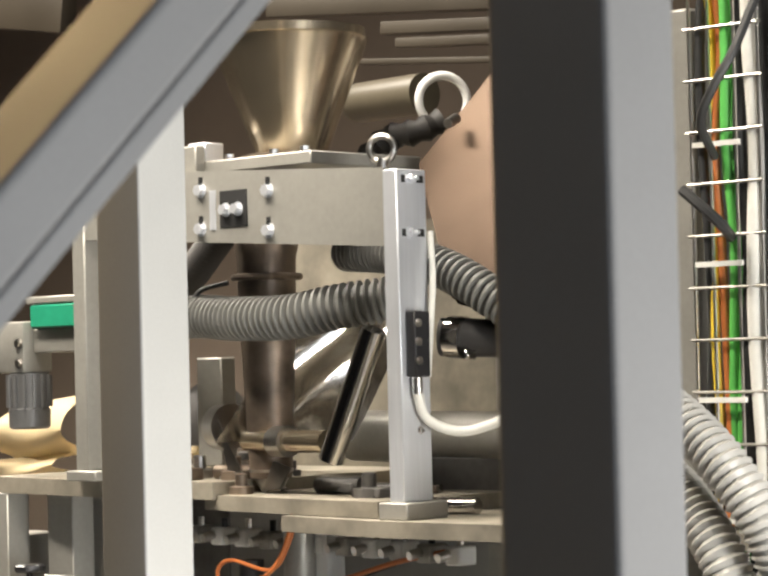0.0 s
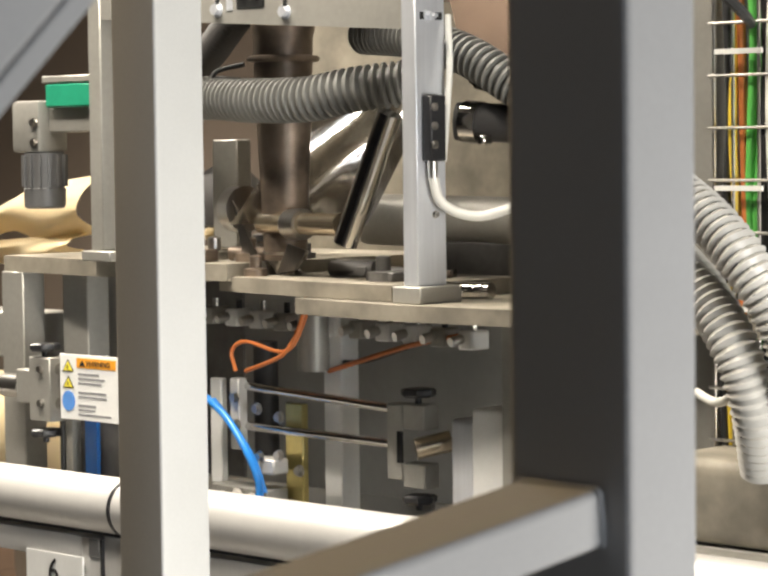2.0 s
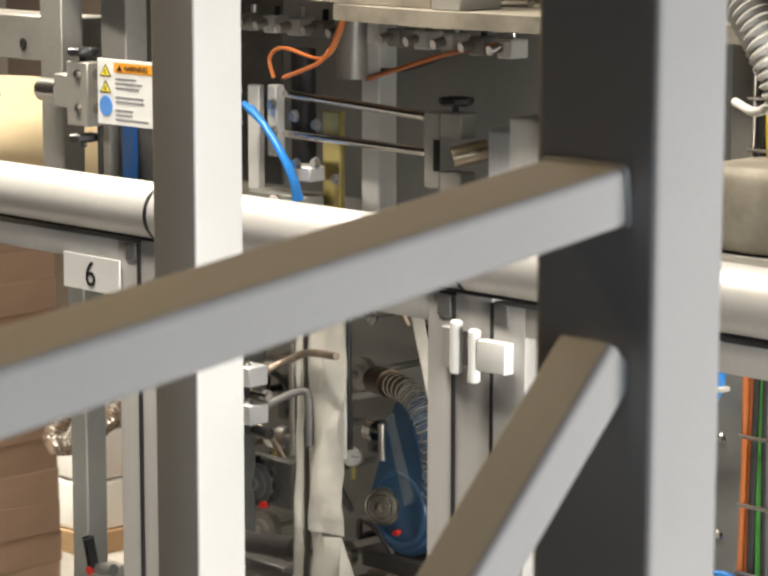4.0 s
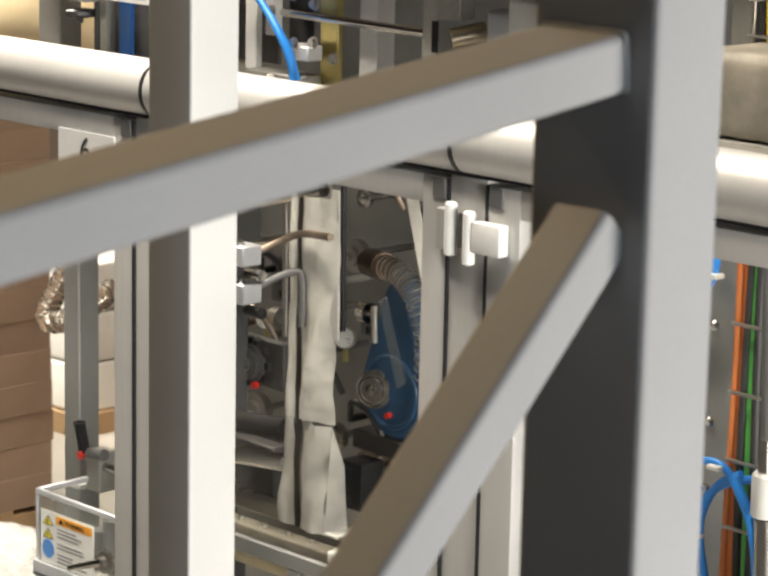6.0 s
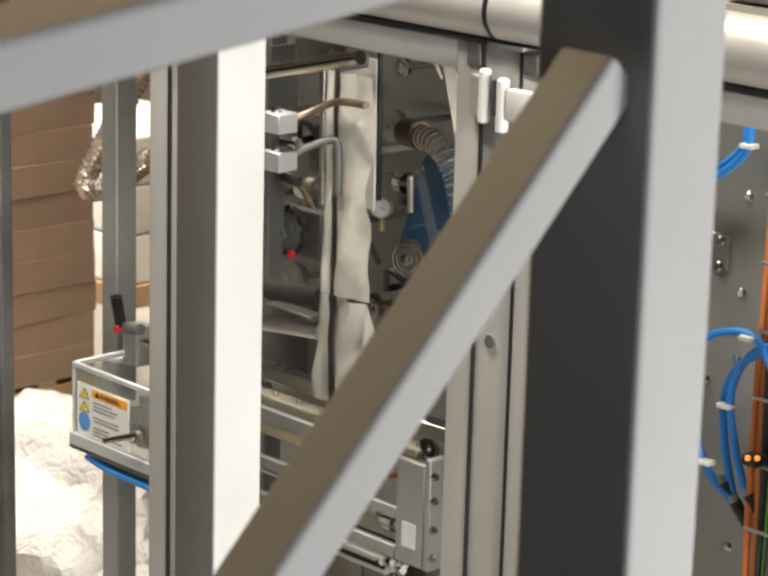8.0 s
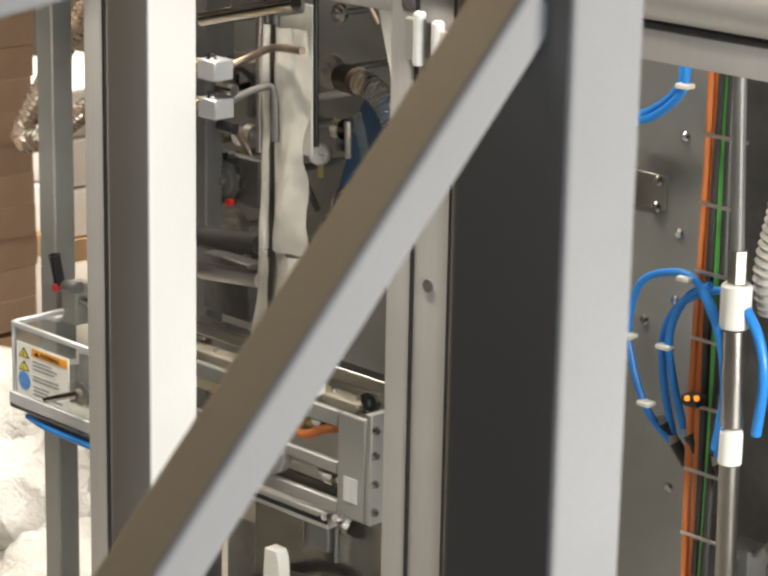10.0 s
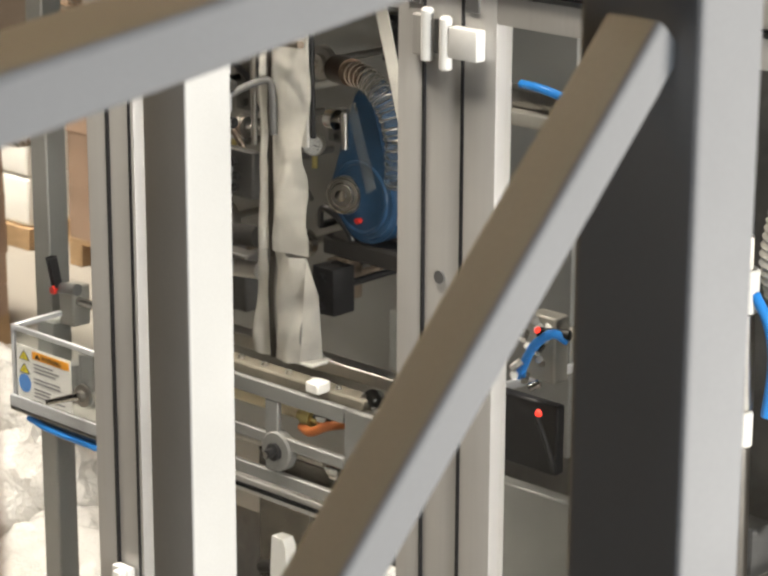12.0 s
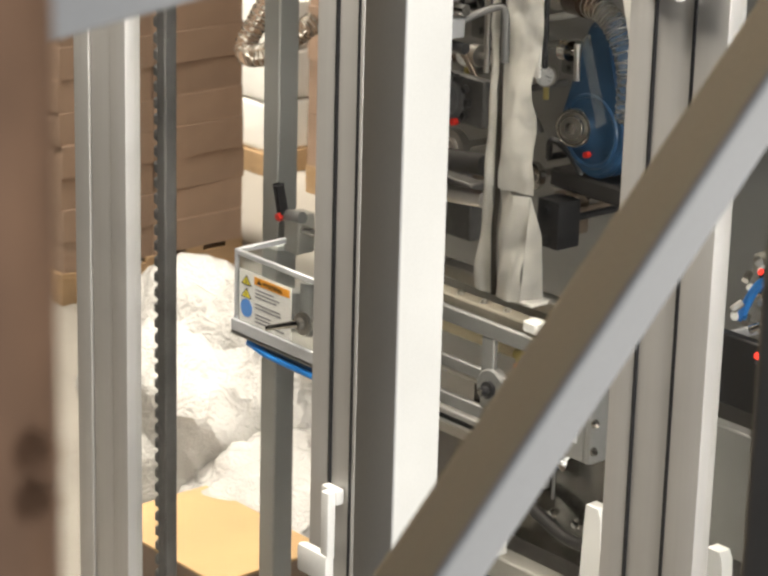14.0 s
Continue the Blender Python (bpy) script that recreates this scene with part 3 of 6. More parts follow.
bolt(bm, (-0.237, YB + 0.05, 2.677), (1, 0, 0), 0.006, 0.006)
part("screw", bm, CHROME, leg)
for x, z in ((-0.862, 3.228), (-0.863, 3.139), (-0.638, 3.214), (-0.638, 3.124)):
    part("slot", boxed(x - 0.006, x + 0.006, YB - 0.002, YB + 0.001, z - 0.005, z + 0.03, 0), INK, yoke, "dark slot")
    part("bolt", bolt(bmesh.new(), (x, YB, z), (0, -1, 0), 0.013, 0.012), ALU_LIGHT, yoke)
part("window", boxed(-0.797, -0.707, YB - 0.003, YB + 0.001, 3.138, 3.222, 0.001), INK, yoke, "square dark window")
for x in (-0.775, -0.735):
    bm = bmesh.new()
    bolt(bm, (x, YB - 0.003, 3.178), (0, -1, 0), 0.012, 0.014)
    part("screw", bm, ALU_LIGHT, yoke)
part("scale_tag", boxed(-0.832, -0.812, YB - 0.002, YB + 0.001, 3.135, 3.225, 0), ALU_LIGHT, yoke, "small engraved scale tag")
bm = bmesh.new()
ring(bm, (-0.33, YB + 0.05, 3.285), (0.5, -1, 0), 0.028, 0.008)
rod(bm, (-0.33, YB + 0.05, 3.24), (-0.33, YB + 0.05, 3.262), 0.013, 14)
part("eye_bolt", bm, STEEL, yoke, "steel lifting eye")

blk = thing("sensor_block", "black sensor block with white cable on the upright", "sensor", (-0.23, YB + 0.03, 2.79))
part("body", boxed(-0.238, -0.21, YB + 0.012, YB + 0.06, 2.79, 2.93, 0.003), BLACK, blk)
for z in (2.905, 2.865, 2.825):
    part("terminal", spin(bmesh.new(), (-0.21, YB + 0.022, z), (1, 0, 0), [(0, 0.009), (0.004, 0.009), (0.0041, 0.005), (0.006, 0.004)], 14), STEEL, blk)
part("plug", rod(bmesh.new(), (-0.223, YB + 0.03, 2.79), (-0.223, YB + 0.03, 2.755), 0.011, 14), STEEL, blk)
part("cable", sweep(bmesh.new(), [(-0.223, YB + 0.03, 2.757), (-0.215, YB + 0.05, 2.70), (-0.17, YB + 0.11, 2.672), (-0.1, YB + 0.17, 2.70), (-0.06, YB + 0.22, 2.76)], 0.011, 0.012), CABLE_W, blk)
part("cable", sweep(bmesh.new(), [(-0.222, YB + 0.062, 2.79), (-0.222, YB + 0.075, 2.9), (-0.222, YB + 0.085, 3.0), (-0.23, YB + 0.09, 3.07), (-0.24, YB + 0.1, 3.1)], 0.007, 0.012), CABLE_W, blk)

# funnel and its base
fun = thing("filling_funnel", "polished steel filling funnel on a base plate", "funnel", (-0.8, 0.45, 3.25))
spin_bm = spin(bmesh.new(), (-0.8, 0.47, 3.315), (0, 0, 1), [(0, 0.075), (0.02, 0.078), (0.27, 0.178), (0.272, 0.188), (0.292, 0.188), (0.292, 0.178), (0.28, 0.176), (0.05, 0.08)], 48)
part("cone", spin_bm, FUNNEL, fun)
part("outer_cone", spin(bmesh.new(), (-0.9, 0.58, 3.315), (0, 0, 1), [(0, 0.08), (0.285, 0.19), (0.29, 0.19)], 40), FUNNEL, fun)
part("base_plate", boxed(-1.02, -0.55, 0.3, 0.66, 3.27, 3.3, 0.003), PLATE, fun)
for x in (-0.98, -0.85, -0.7, -0.6):
    bm = bmesh.new()
    bolt(bm, (x, 0.33, 3.3), (0, 0, 1), 0.011, 0.012)
    part("bolt", bm, STEEL, fun)
part("collar", spin(bmesh.new(), (-0.8, 0.47, 3.3), (0, 0, 1), [(0, 0.11), (0.012, 0.11), (0.016, 0.095)], 30), TARNISH, fun)
part("bracket", boxed(-0.97, -0.9, 0.27, 0.3, 3.245, 3.335, 0.002), PLATE, fun)
part("limit_switch", boxed(-0.96, -0.9, 0.3, 0.36, 3.30, 3.345, 0.003), ALU_LIGHT, fun)

# down pipe, hoses, chute
PIX = -0.86
pipe = thing("filler_pipe", "tarnished steel down pipe with clamps", "pipe", (-0.72, 0.45, 2.5))
part("tube", spin(bmesh.new(), (PIX, 0.45, 2.56), (0, 0, 1), [(0, 0.05), (0.05, 0.052), (0.42, 0.068), (0.52, 0.07), (0.535, 0.075), (0.73, 0.075)], 32), TARNISH, pipe)
part("tip", spin(bmesh.new(), (PIX, 0.45, 2.49), (0, 0, 1), [(0, 0.008), (0.02, 0.012), (0.09, 0.055)], 24), STEEL, pipe)
part("clamp_ring", ring(bmesh.new(), (PIX, 0.45, 3.03), (0, 0, 1), 0.078, 0.008, 30), TARNISH, pipe)
part("wire", sweep(bmesh.new(), [(PIX - 0.08, 0.4, 3.02), (PIX - 0.14, 0.36, 3.0), (PIX - 0.13, 0.35, 2.95), (PIX - 0.08, 0.38, 2.93)], 0.006, 0.01), CABLE_K, pipe)
part("wing", sheet(bmesh.new(), [(-0.99, 2.70), (-0.9, 2.56), (-0.88, 2.53), (-0.95, 2.55)], 0.40, 0.405), STEEL, pipe)
part("wing", sheet(bmesh.new(), [(-0.84, 2.53), (-0.8, 2.6), (-0.74, 2.585), (-0.78, 2.54)], 0.40, 0.405), STEEL, pipe)
elbow = thing("side_pipe", "polished steel side pipe with flange", "pipe", (-0.6, 0.42, 2.52))
part("stub", rod(bmesh.new(), (-0.904, 0.42, 2.647), (-0.58, 0.36, 2.649), 0.026, 22), FUNNEL, elbow)
part("flange", rod(bmesh.new(), (-0.788, 0.4, 2.646), (-0.734, 0.39, 2.647), 0.036, 24), STEEL, elbow)
part("disc", rod(bmesh.new(), (-1.031, 0.45, 2.678), (-0.985, 0.44, 2.679), 0.055, 26), STEEL, elbow)
part("lever_tube", rod(bmesh.new(), (-0.406, 0.34, 2.895), (-0.54, 0.33, 2.608), 0.028, 24), CHROME, elbow)
chute = thing("polished_chute", "polished steel chute sheet reflecting blue light", "chute", (-0.55, 0.6, 2.52))
bm = bmesh.new()
c0, c1, c2, c3 = [Vector(p) for p in ((-0.85, 0.5, 2.925), (-0.66, 0.78, 2.93), (-0.77, 0.62, 2.64), (-0.96, 0.34, 2.645))]
grid = [[bm.verts.new(c0.lerp(c1, i / 10).lerp(c3.lerp(c2, i / 10), j / 10) + Vector((0.03 * math.sin(i * 0.5 + 0.2 * j), 0.02 * math.sin(i * 0.6), 0))) for i in range(11)] for j in range(11)]
for j in range(10):
    for i in range(10):
        bm.faces.new((grid[j][i], grid[j][i + 1], grid[j + 1][i + 1], grid[j + 1][i]))
bmesh.ops.solidify(bm, geom=bm.faces[:], thickness=0.004)
part("sheet", bm, CHROME, chute)

single("ribbed_hose", sweep(bmesh.new(), [(-1.332, 0.45, 2.927), (-1.051, 0.38, 2.943), (-0.853, 0.34, 2.933), (-0.662, 0.33, 2.931), (-0.535, 0.36, 2.95), (-0.425, 0.42, 2.963)], 0.046, 0.0105, 24, 0.006), HOSE_MID, "grey ribbed suction hose hanging across the filler", "hose")
single("ribbed_hose", sweep(bmesh.new(), [(-0.69, 0.55, 3.082), (-0.485, 0.5, 3.065), (-0.289, 0.45, 3.023), (-0.148, 0.45, 2.954), (-0, 0.5, 2.846)], 0.04, 0.0105, 24, 0.006), HOSE_MID, "grey ribbed suction hose behind the upright", "hose")
single("ribbed_hose", sweep(bmesh.new(), [(-1.748, 0.8, 2.853), (-1.488, 0.7, 3.002), (-1.335, 0.65, 3.07), (-1.185, 0.6, 3.148), (-1.033, 0.56, 3.222)], 0.04, 0.0085, 18, 0.003), RUBBER, "dark ribbed hose rising behind the portal", "hose")
cp = thing("hose_coupling", "black hose with a steel clamp", "hose coupling", (-0.302, 0.5, 2.852))
part("hose_end", rod(bmesh.new(), (-0.307, 0.45, 2.876), (-0.111, 0.55, 2.864), 0.042, 24), RUBBER, cp)
part("clamp", rod(bmesh.new(), (-0.29, 0.46, 2.875), (-0.253, 0.47, 2.872), 0.047, 24), CHROME, cp, "bright worm clamp")
part("screw_housing", boxed(*[c for p in zip((-0.223, 0.42, 2.824), (-0.204, 0.45, 2.845)) for c in sorted(p)], 0.003), CHROME, cp)
drum = thing("drive_drum", "beige painted horizontal drive drum", "drum", (-0.3, 0.9, 2.5))
part("shell", spin(bmesh.new(), (-0.883, 0.75, 2.647), (1, -0.05, -0.01), [(0, 0.05), (0.01, 0.062), (0.7, 0.062), (0.71, 0.05)], 32), PLATE, drum)
part("saddle", boxed(-0.6, -0.3, 0.68, 0.8, 2.49, 2.6, 0.004), DARK_PANEL, drum)
single("back_plate", sheet(bmesh.new(), [(-1.5, 2.52), (0.5, 2.52), (0.5, 3.15), (-1.5, 3.2)], 1.05, 1.06), DUSTY, "dull beige steel plate behind the filler", "plate")
# inclined steel hopper
hop = thing("inclined_hopper", "large inclined steel hopper with warm reflections", "hopper", (0.1, 0.9, 2.5))
bm = bmesh.new()
q = [Vector(p) for p in ((-0.517, 0.6, 3.278), (-0.33, 0.75, 3.56), (0.2, 0.75, 3.4), (0.1, 0.5, 2.85), (-0.3, 0.47, 2.95))]
back = [v + Vector((0.05, 0.35, 0.02)) for v in q]
fr = [bm.verts.new(v) for v in q]
bk = [bm.verts.new(v) for v in back]
bm.faces.new(fr)
bm.faces.new(bk[::-1])
for i in range(5):
    bm.faces.new((fr[i], bk[i], bk[(i + 1) % 5], fr[(i + 1) % 5]))
bmesh.ops.bevel(bm, geom=bm.edges[:], offset=0.012, segments=3, affect="EDGES")
part("body", bm, COPPERY, hop)
bm = bmesh.new()
rod(bm, (-0.40, 0.62, 3.375), (-0.395, 0.585, 3.36), 0.012, 16)
part("bolt", bm, STEEL, hop)
part("stand", boxed(0.05, 0.15, 0.95, 1.05, 2.488, 2.9, 0.003), PLATE, hop)
dm = thing("drum_motor", "beige cylindrical motor with a white ring", "motor", (-0.919, 0.95, 3.417))
part("body", spin(bmesh.new(), (-1.102, 1, 3.493), (1, -0.1, 0), [(0, 0.03), (0.005, 0.045), (0.03, 0.052), (0.28, 0.052)], 30), DRUM, dm)
bm = ring(bmesh.new(), (-0.659, 0.86, 3.452), (1, -0.55, 0), 0.062, 0.011, 36, 10)
part("ring", bm, WHITE, dm, "white plastic ring")
part("mount", boxed(-0.62, -0.55, 0.98, 1.05, 2.5, 3.45, 0.003), PLATE, dm)
single("dark_bag", sweep(bmesh.new(), [(-0.772, 0.7, 3.308), (-0.716, 0.72, 3.358), (-0.647, 0.75, 3.371), (-0.613, 0.8, 3.395)], 0.03, 0.02, 12, 0.004), RUBBER, "dark crumpled rubber sleeve", "sleeve")
rackm = thing("overhead_frame", "beige overhead beams in darkened colour behind the filler", "beams", (-0.6, 1.6, 1.95))
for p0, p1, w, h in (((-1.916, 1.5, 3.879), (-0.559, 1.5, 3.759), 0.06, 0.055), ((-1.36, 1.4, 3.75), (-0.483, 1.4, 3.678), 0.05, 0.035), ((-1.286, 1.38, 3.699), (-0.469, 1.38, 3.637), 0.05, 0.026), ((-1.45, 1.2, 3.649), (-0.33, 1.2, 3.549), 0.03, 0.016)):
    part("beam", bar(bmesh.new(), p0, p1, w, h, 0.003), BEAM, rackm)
for x, y in ((-0.75, 1.5), (0.35, 1.5), (-0.4, 1.3)):
    part("post", boxed(x, x + 0.05, y, y + 0.05, 1.93, 3.75, 0.003), PLATE, rackm, "grey post")
part("dark_plate", boxed(-0.95, 0.5, 1.62, 1.64, 3.45, 3.62, 0.002), DARK_PANEL, rackm)
far = thing("far_beam", "long pale beam in darkened colour along the far wall", "beam", (-5, 3, 1.9))
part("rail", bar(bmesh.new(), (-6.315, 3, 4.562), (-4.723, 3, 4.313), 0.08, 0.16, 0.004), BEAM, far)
part("post", boxed(-5.8, -5.7, 2.96, 3.06, 1.0, 4.4, 0.004), PLATE, far)

# gear motor and bits at the far side of the deck
gm = thing("gear_motor", "dark grey finned gear motor hanging from a bracket", "gear motor", (-1.58, 0.3, 2.66))
mx, my, mz = (-1.601, 0.32, 2.678)
bm = spin(bmesh.new(), (mx, my, mz), (0, 0, 1), [(0, 0.045), (0.006, 0.052), (0.05, 0.053), (0.052, 0.05), (0.14, 0.05)], 30)
body = part("housing", bm, MOTOR, gm)
for k in range(14):
    a = 2 * math.pi * k / 14
    part("fin", bar(bmesh.new(), (mx + 0.052 * math.cos(a), my + 0.052 * math.sin(a), mz + 0.055), (mx + 0.052 * math.cos(a), my + 0.052 * math.sin(a), mz + 0.135), 0.006, 0.012, 0, up=(math.cos(a), math.sin(a), 0)), MOTOR, body)
part("gearbox", boxed(mx - 0.075, mx + 0.035, my - 0.045, my + 0.05, mz + 0.14, mz + 0.27, 0.012, 2), PLATE, gm, "grey cast gearbox")
for dz in (0.165, 0.215):
    bm = bmesh.new()
    bolt(bm, (mx + 0.02, my - 0.045, mz + dz), (0, -1, 0), 0.01)
    part("bolt", bm, STEEL, gm)
part("bracket", boxed(mx + 0.03, -1.3, my - 0.01, my + 0.05, mz + 0.19, mz + 0.25, 0.003), PLATE, gm)
part("green_cover", boxed(mx + 0.045, -1.335, my - 0.03, my + 0.04, mz + 0.252, mz + 0.31, 0.004), GREEN, gm, "green plastic cover")
part("top_cover", boxed(mx + 0.03, -1.335, my - 0.03, my + 0.04, mz + 0.312, mz + 0.33, 0.003), PLATE, gm)


def draped_film(name, top, low, y, belly, label):
    """A sheet of film hanging between an upper and a lower edge, each a smooth curve of (x, z), bellied towards the front."""
    bm = bmesh.new()
    up = curve_points([(x, y, z) for x, z in top], 0.02)
    dn = curve_points([(x, y, z) for x, z in low], 0.02)
    rows = []
    for k in range(30):
        u = k / 29
        a, b = up[round(u * (len(up) - 1))], dn[round(u * (len(dn) - 1))]
        rows.append([bm.verts.new(a.lerp(b, v / 10) + Vector((0.01 * math.sin(9 * u + v), -belly * math.sin(math.pi * v / 10) + 0.015 * math.sin(7 * u + 0.6 * v), 0))) for v in range(11)])
    for p, n in zip(rows, rows[1:]):
        for v in range(10):
            bm.faces.new((p[v], p[v + 1], n[v + 1], n[v]))
    bmesh.ops.solidify(bm, geom=bm.faces[:], thickness=0.003)
    return single(name, bm, CREAM, label, "film web")


draped_film("film_web", ((-2.62, 2.5), (-2.37, 2.635), (-2.25, 2.7), (-2.1, 2.735), (-1.9, 2.76)), ((-2.6, 2.45), (-2.37, 2.59), (-2.19, 2.575), (-2.08, 2.57), (-1.9, 2.6)), 0.75, 0.09, "cream film web arching up in the lamp light")
draped_film("film_web", ((-2.7, 2.52), (-2.45, 2.56), (-2.2, 2.58), (-1.95, 2.6)), ((-2.7, 2.46), (-2.45, 2.5), (-2.2, 2.51), (-1.95, 2.55)), 0.72, 0.05, "lower fold of the cream film web")
draped_film("film_web", ((-1.6, 2.64), (-1.5, 2.655), (-1.42, 2.65)), ((-1.6, 2.56), (-1.5, 2.57), (-1.42, 2.58)), 0.9, 0.05, "short cream film fold over the deck")
draped_film("film_web", ((-3.2, 2.14), (-2.7, 2.16), (-2.2, 2.15), (-1.7, 2.13)), ((-3.2, 1.75), (-2.7, 1.72), (-2.2, 1.74), (-1.7, 1.75)), 1.0, 0.2, "broad cream film web behind the clamp block")
lump("film_roll", (-2.9, 0.85, 2.0), 0.13, 0.12, 0.2, 7, DUSTY, "dull beige film roll end beside the machine", "film roll", 0.1)

# clutter on the deck: clips, fittings, little levers
rnd = random.Random(11)
for k in range(34):
    px = -1.2 + 1.15 * rnd.random()
    py = 0.34 + 0.3 * rnd.random()
    s = 0.012 + 0.022 * rnd.random()
    bm = bmesh.new()
    zz = 2.525 if px < -0.34 else 2.488
    if px < -0.95:
        zz = 2.555
    if k % 3 == 0:
        rod(bm, (px - 2 * s, py, zz + s * 0.6), (px + 2 * s, py + 0.02, zz + s * 0.6), s * 0.6, 12)
    elif k % 3 == 1:
        box(bm, px - 2 * s, px + 2 * s, py - s, py + s, zz, zz + s, 0.003)
        bolt(bm, (px, py, zz + s), (0, 0, 1), 0.007)
    else:
        spin(bm, (px, py, zz), (0, 0, 1), [(0, s), (s * 0.6, s), (s * 0.7, s * 0.5), (s * 1.6, s * 0.5), (s * 1.7, s * 0.3)], 14)
    single("fitting", bm, (STEEL, DARK_PANEL, TARNISH, CHROME)[k % 4], "small oily steel fitting on the deck", "fitting", "fittings on the deck")
# row of small valves under the deck
for k in range(11):
    x, y, z = Vector((-1.221, 0.55, 2.42)).lerp(Vector((-0.311, 0.5, 2.402)), k / 10)
    v = thing("valve", "small pale valve block with a bright fitting", "valve", (x, y, z - 0.03), "valves under the deck")
    part("body", boxed(x - 0.022, x + 0.022, y - 0.03, y + 0.03, z - 0.03, z + 0.012, 0.004), WHITE if k % 3 else PLATE, v)
    part("fitting", rod(bmesh.new(), (x - 0.01, y - 0.03, z - 0.005), (x - 0.015, y - 0.06, z - 0.012), 0.011, 14), STEEL, v)
    part("stem", rod(bmesh.new(), (x, y, z + 0.012), (x, y, 2.453), 0.008, 12), BLACK if k % 2 else STEEL, v)
# wires under the deck
for pts, r, m, lab in (
    ([(-0.771, 0.5, 2.299), (-0.605, 0.48, 2.342), (-0.471, 0.47, 2.376), (-0.348, 0.5, 2.401)], 0.006, COPPER, "red-brown cable along the valves"),
    ([(-0.791, 0.52, 2.319), (-0.657, 0.5, 2.327), (-0.515, 0.5, 2.367)], 0.006, CABLE_K, "black cable along the valves"),
    ([(-0.941, 0.36, 2.3), (-0.954, 0.36, 2.346), (-0.905, 0.36, 2.371), (-0.772, 0.36, 2.354), (-0.73, 0.38, 2.42), (-0.72, 0.4, 2.51)], 0.005, COPPER, "copper-red cable bent over the valve block"),
    ([(-0.907, 0.36, 2.302), (-0.828, 0.35, 2.324), (-0.751, 0.34, 2.354), (-0.72, 0.36, 2.42), (-0.71, 0.38, 2.51)], 0.005, COPPER, "copper-red cable with a bare end")):
    single("cable", sweep(bmesh.new(), pts, r, 0.012, 8), m, lab, "cable")

# film clamp assembly with rods between the deck and the doors
asm = thing("film_guide", "aluminium film guide with twin steel rods and star grips", "film guide", (-0.7, 0.42, 1.93))
for a, b in (((-0.985, 0.43, 2.257), (-0.452, 0.4, 2.238)), ((-0.979, 0.43, 2.161), (-0.453, 0.4, 2.159))):
    part("rod", rod(bmesh.new(), a, b, 0.0105, 16), CHROME, asm)
bx, by, bz = (-0.467, 0.4, 2.242)
clampb = part("clamp_block", boxed(bx, bx + 0.05, by - 0.02, by + 0.03, bz - 0.16, bz + 0.01, 0.003), PLATE, asm)
part("jaw", boxed(bx + 0.05, bx + 0.115, by - 0.02, by + 0.03, bz - 0.045, bz + 0.012, 0.003), PLATE, clampb)
part("jaw", boxed(bx + 0.05, bx + 0.115, by - 0.02, by + 0.03, bz - 0.175, bz - 0.12, 0.003), PLATE, clampb)
part("slot", boxed(bx + 0.034, bx + 0.05, by - 0.023, by - 0.018, bz - 0.12, bz - 0.05, 0), INK, clampb)
knob(clampb, (bx + 0.075, by + 0.005, bz + 0.012), "grip")
kb = knob(clampb, (bx + 0.075, by + 0.005, bz - 0.225), "grip")
part("shaft", rod(bmesh.new(), (-0.358, 0.36, 2.159), (-0.308, 0.42, 2.176), 0.024, 22), FUNNEL, asm, "steel shaft end")
part("guard", boxed(-0.246, -0.03, 0.35, 0.5, 1.93, 2.235, 0.012, 3), ALU_LIGHT, asm, "pale folded guard")
part("guard_cover", boxed(-0.18, -0.02, 0.345, 0.5, 1.93, 2.262, 0.01, 3), WHITE, asm)
# left half of the guide with the warning plate
gl = thing("film_guide", "aluminium clamp block with star grips beside the warning plate", "film guide", (-1.6, 0.3, 1.93))
lx, ly, lz = (-1.507, 0.25, 2.159)
cb = part("clamp_block", boxed(lx - 0.085, lx, ly, ly + 0.05, lz - 0.01, lz + 0.15, 0.003), PLATE, gl)
part("side_block", boxed(lx - 0.145, lx - 0.085, ly + 0.005, ly + 0.05, lz + 0.03, lz + 0.115, 0.003), PLATE, gl)
for dz in (0.035, 0.12):
    part("rod", rod(bmesh.new(), (lx, ly + 0.03, lz + dz), (lx + 0.35, ly + 0.03, lz + dz), 0.014, 18), CHROME, gl)
    bm = bmesh.new()
    bolt(bm, (lx - 0.035, ly, lz + dz), (0, -1, 0), 0.009)
    part("bolt", bm, STEEL, cb)
part("shaft", rod(bmesh.new(), (lx - 0.22, ly + 0.03, lz + 0.07), (lx - 0.14, ly + 0.03, lz + 0.07), 0.03, 22), STEEL, gl)
knob(cb, (lx - 0.05, ly + 0.025, lz + 0.15), "grip")
knob(cb, (lx - 0.05, ly + 0.025, lz - 0.065), "grip")
part("post", boxed(lx - 0.02, lx + 0.03, ly + 0.2, ly + 0.25, 1.93, 2.515, 0.003), PLATE, gl)


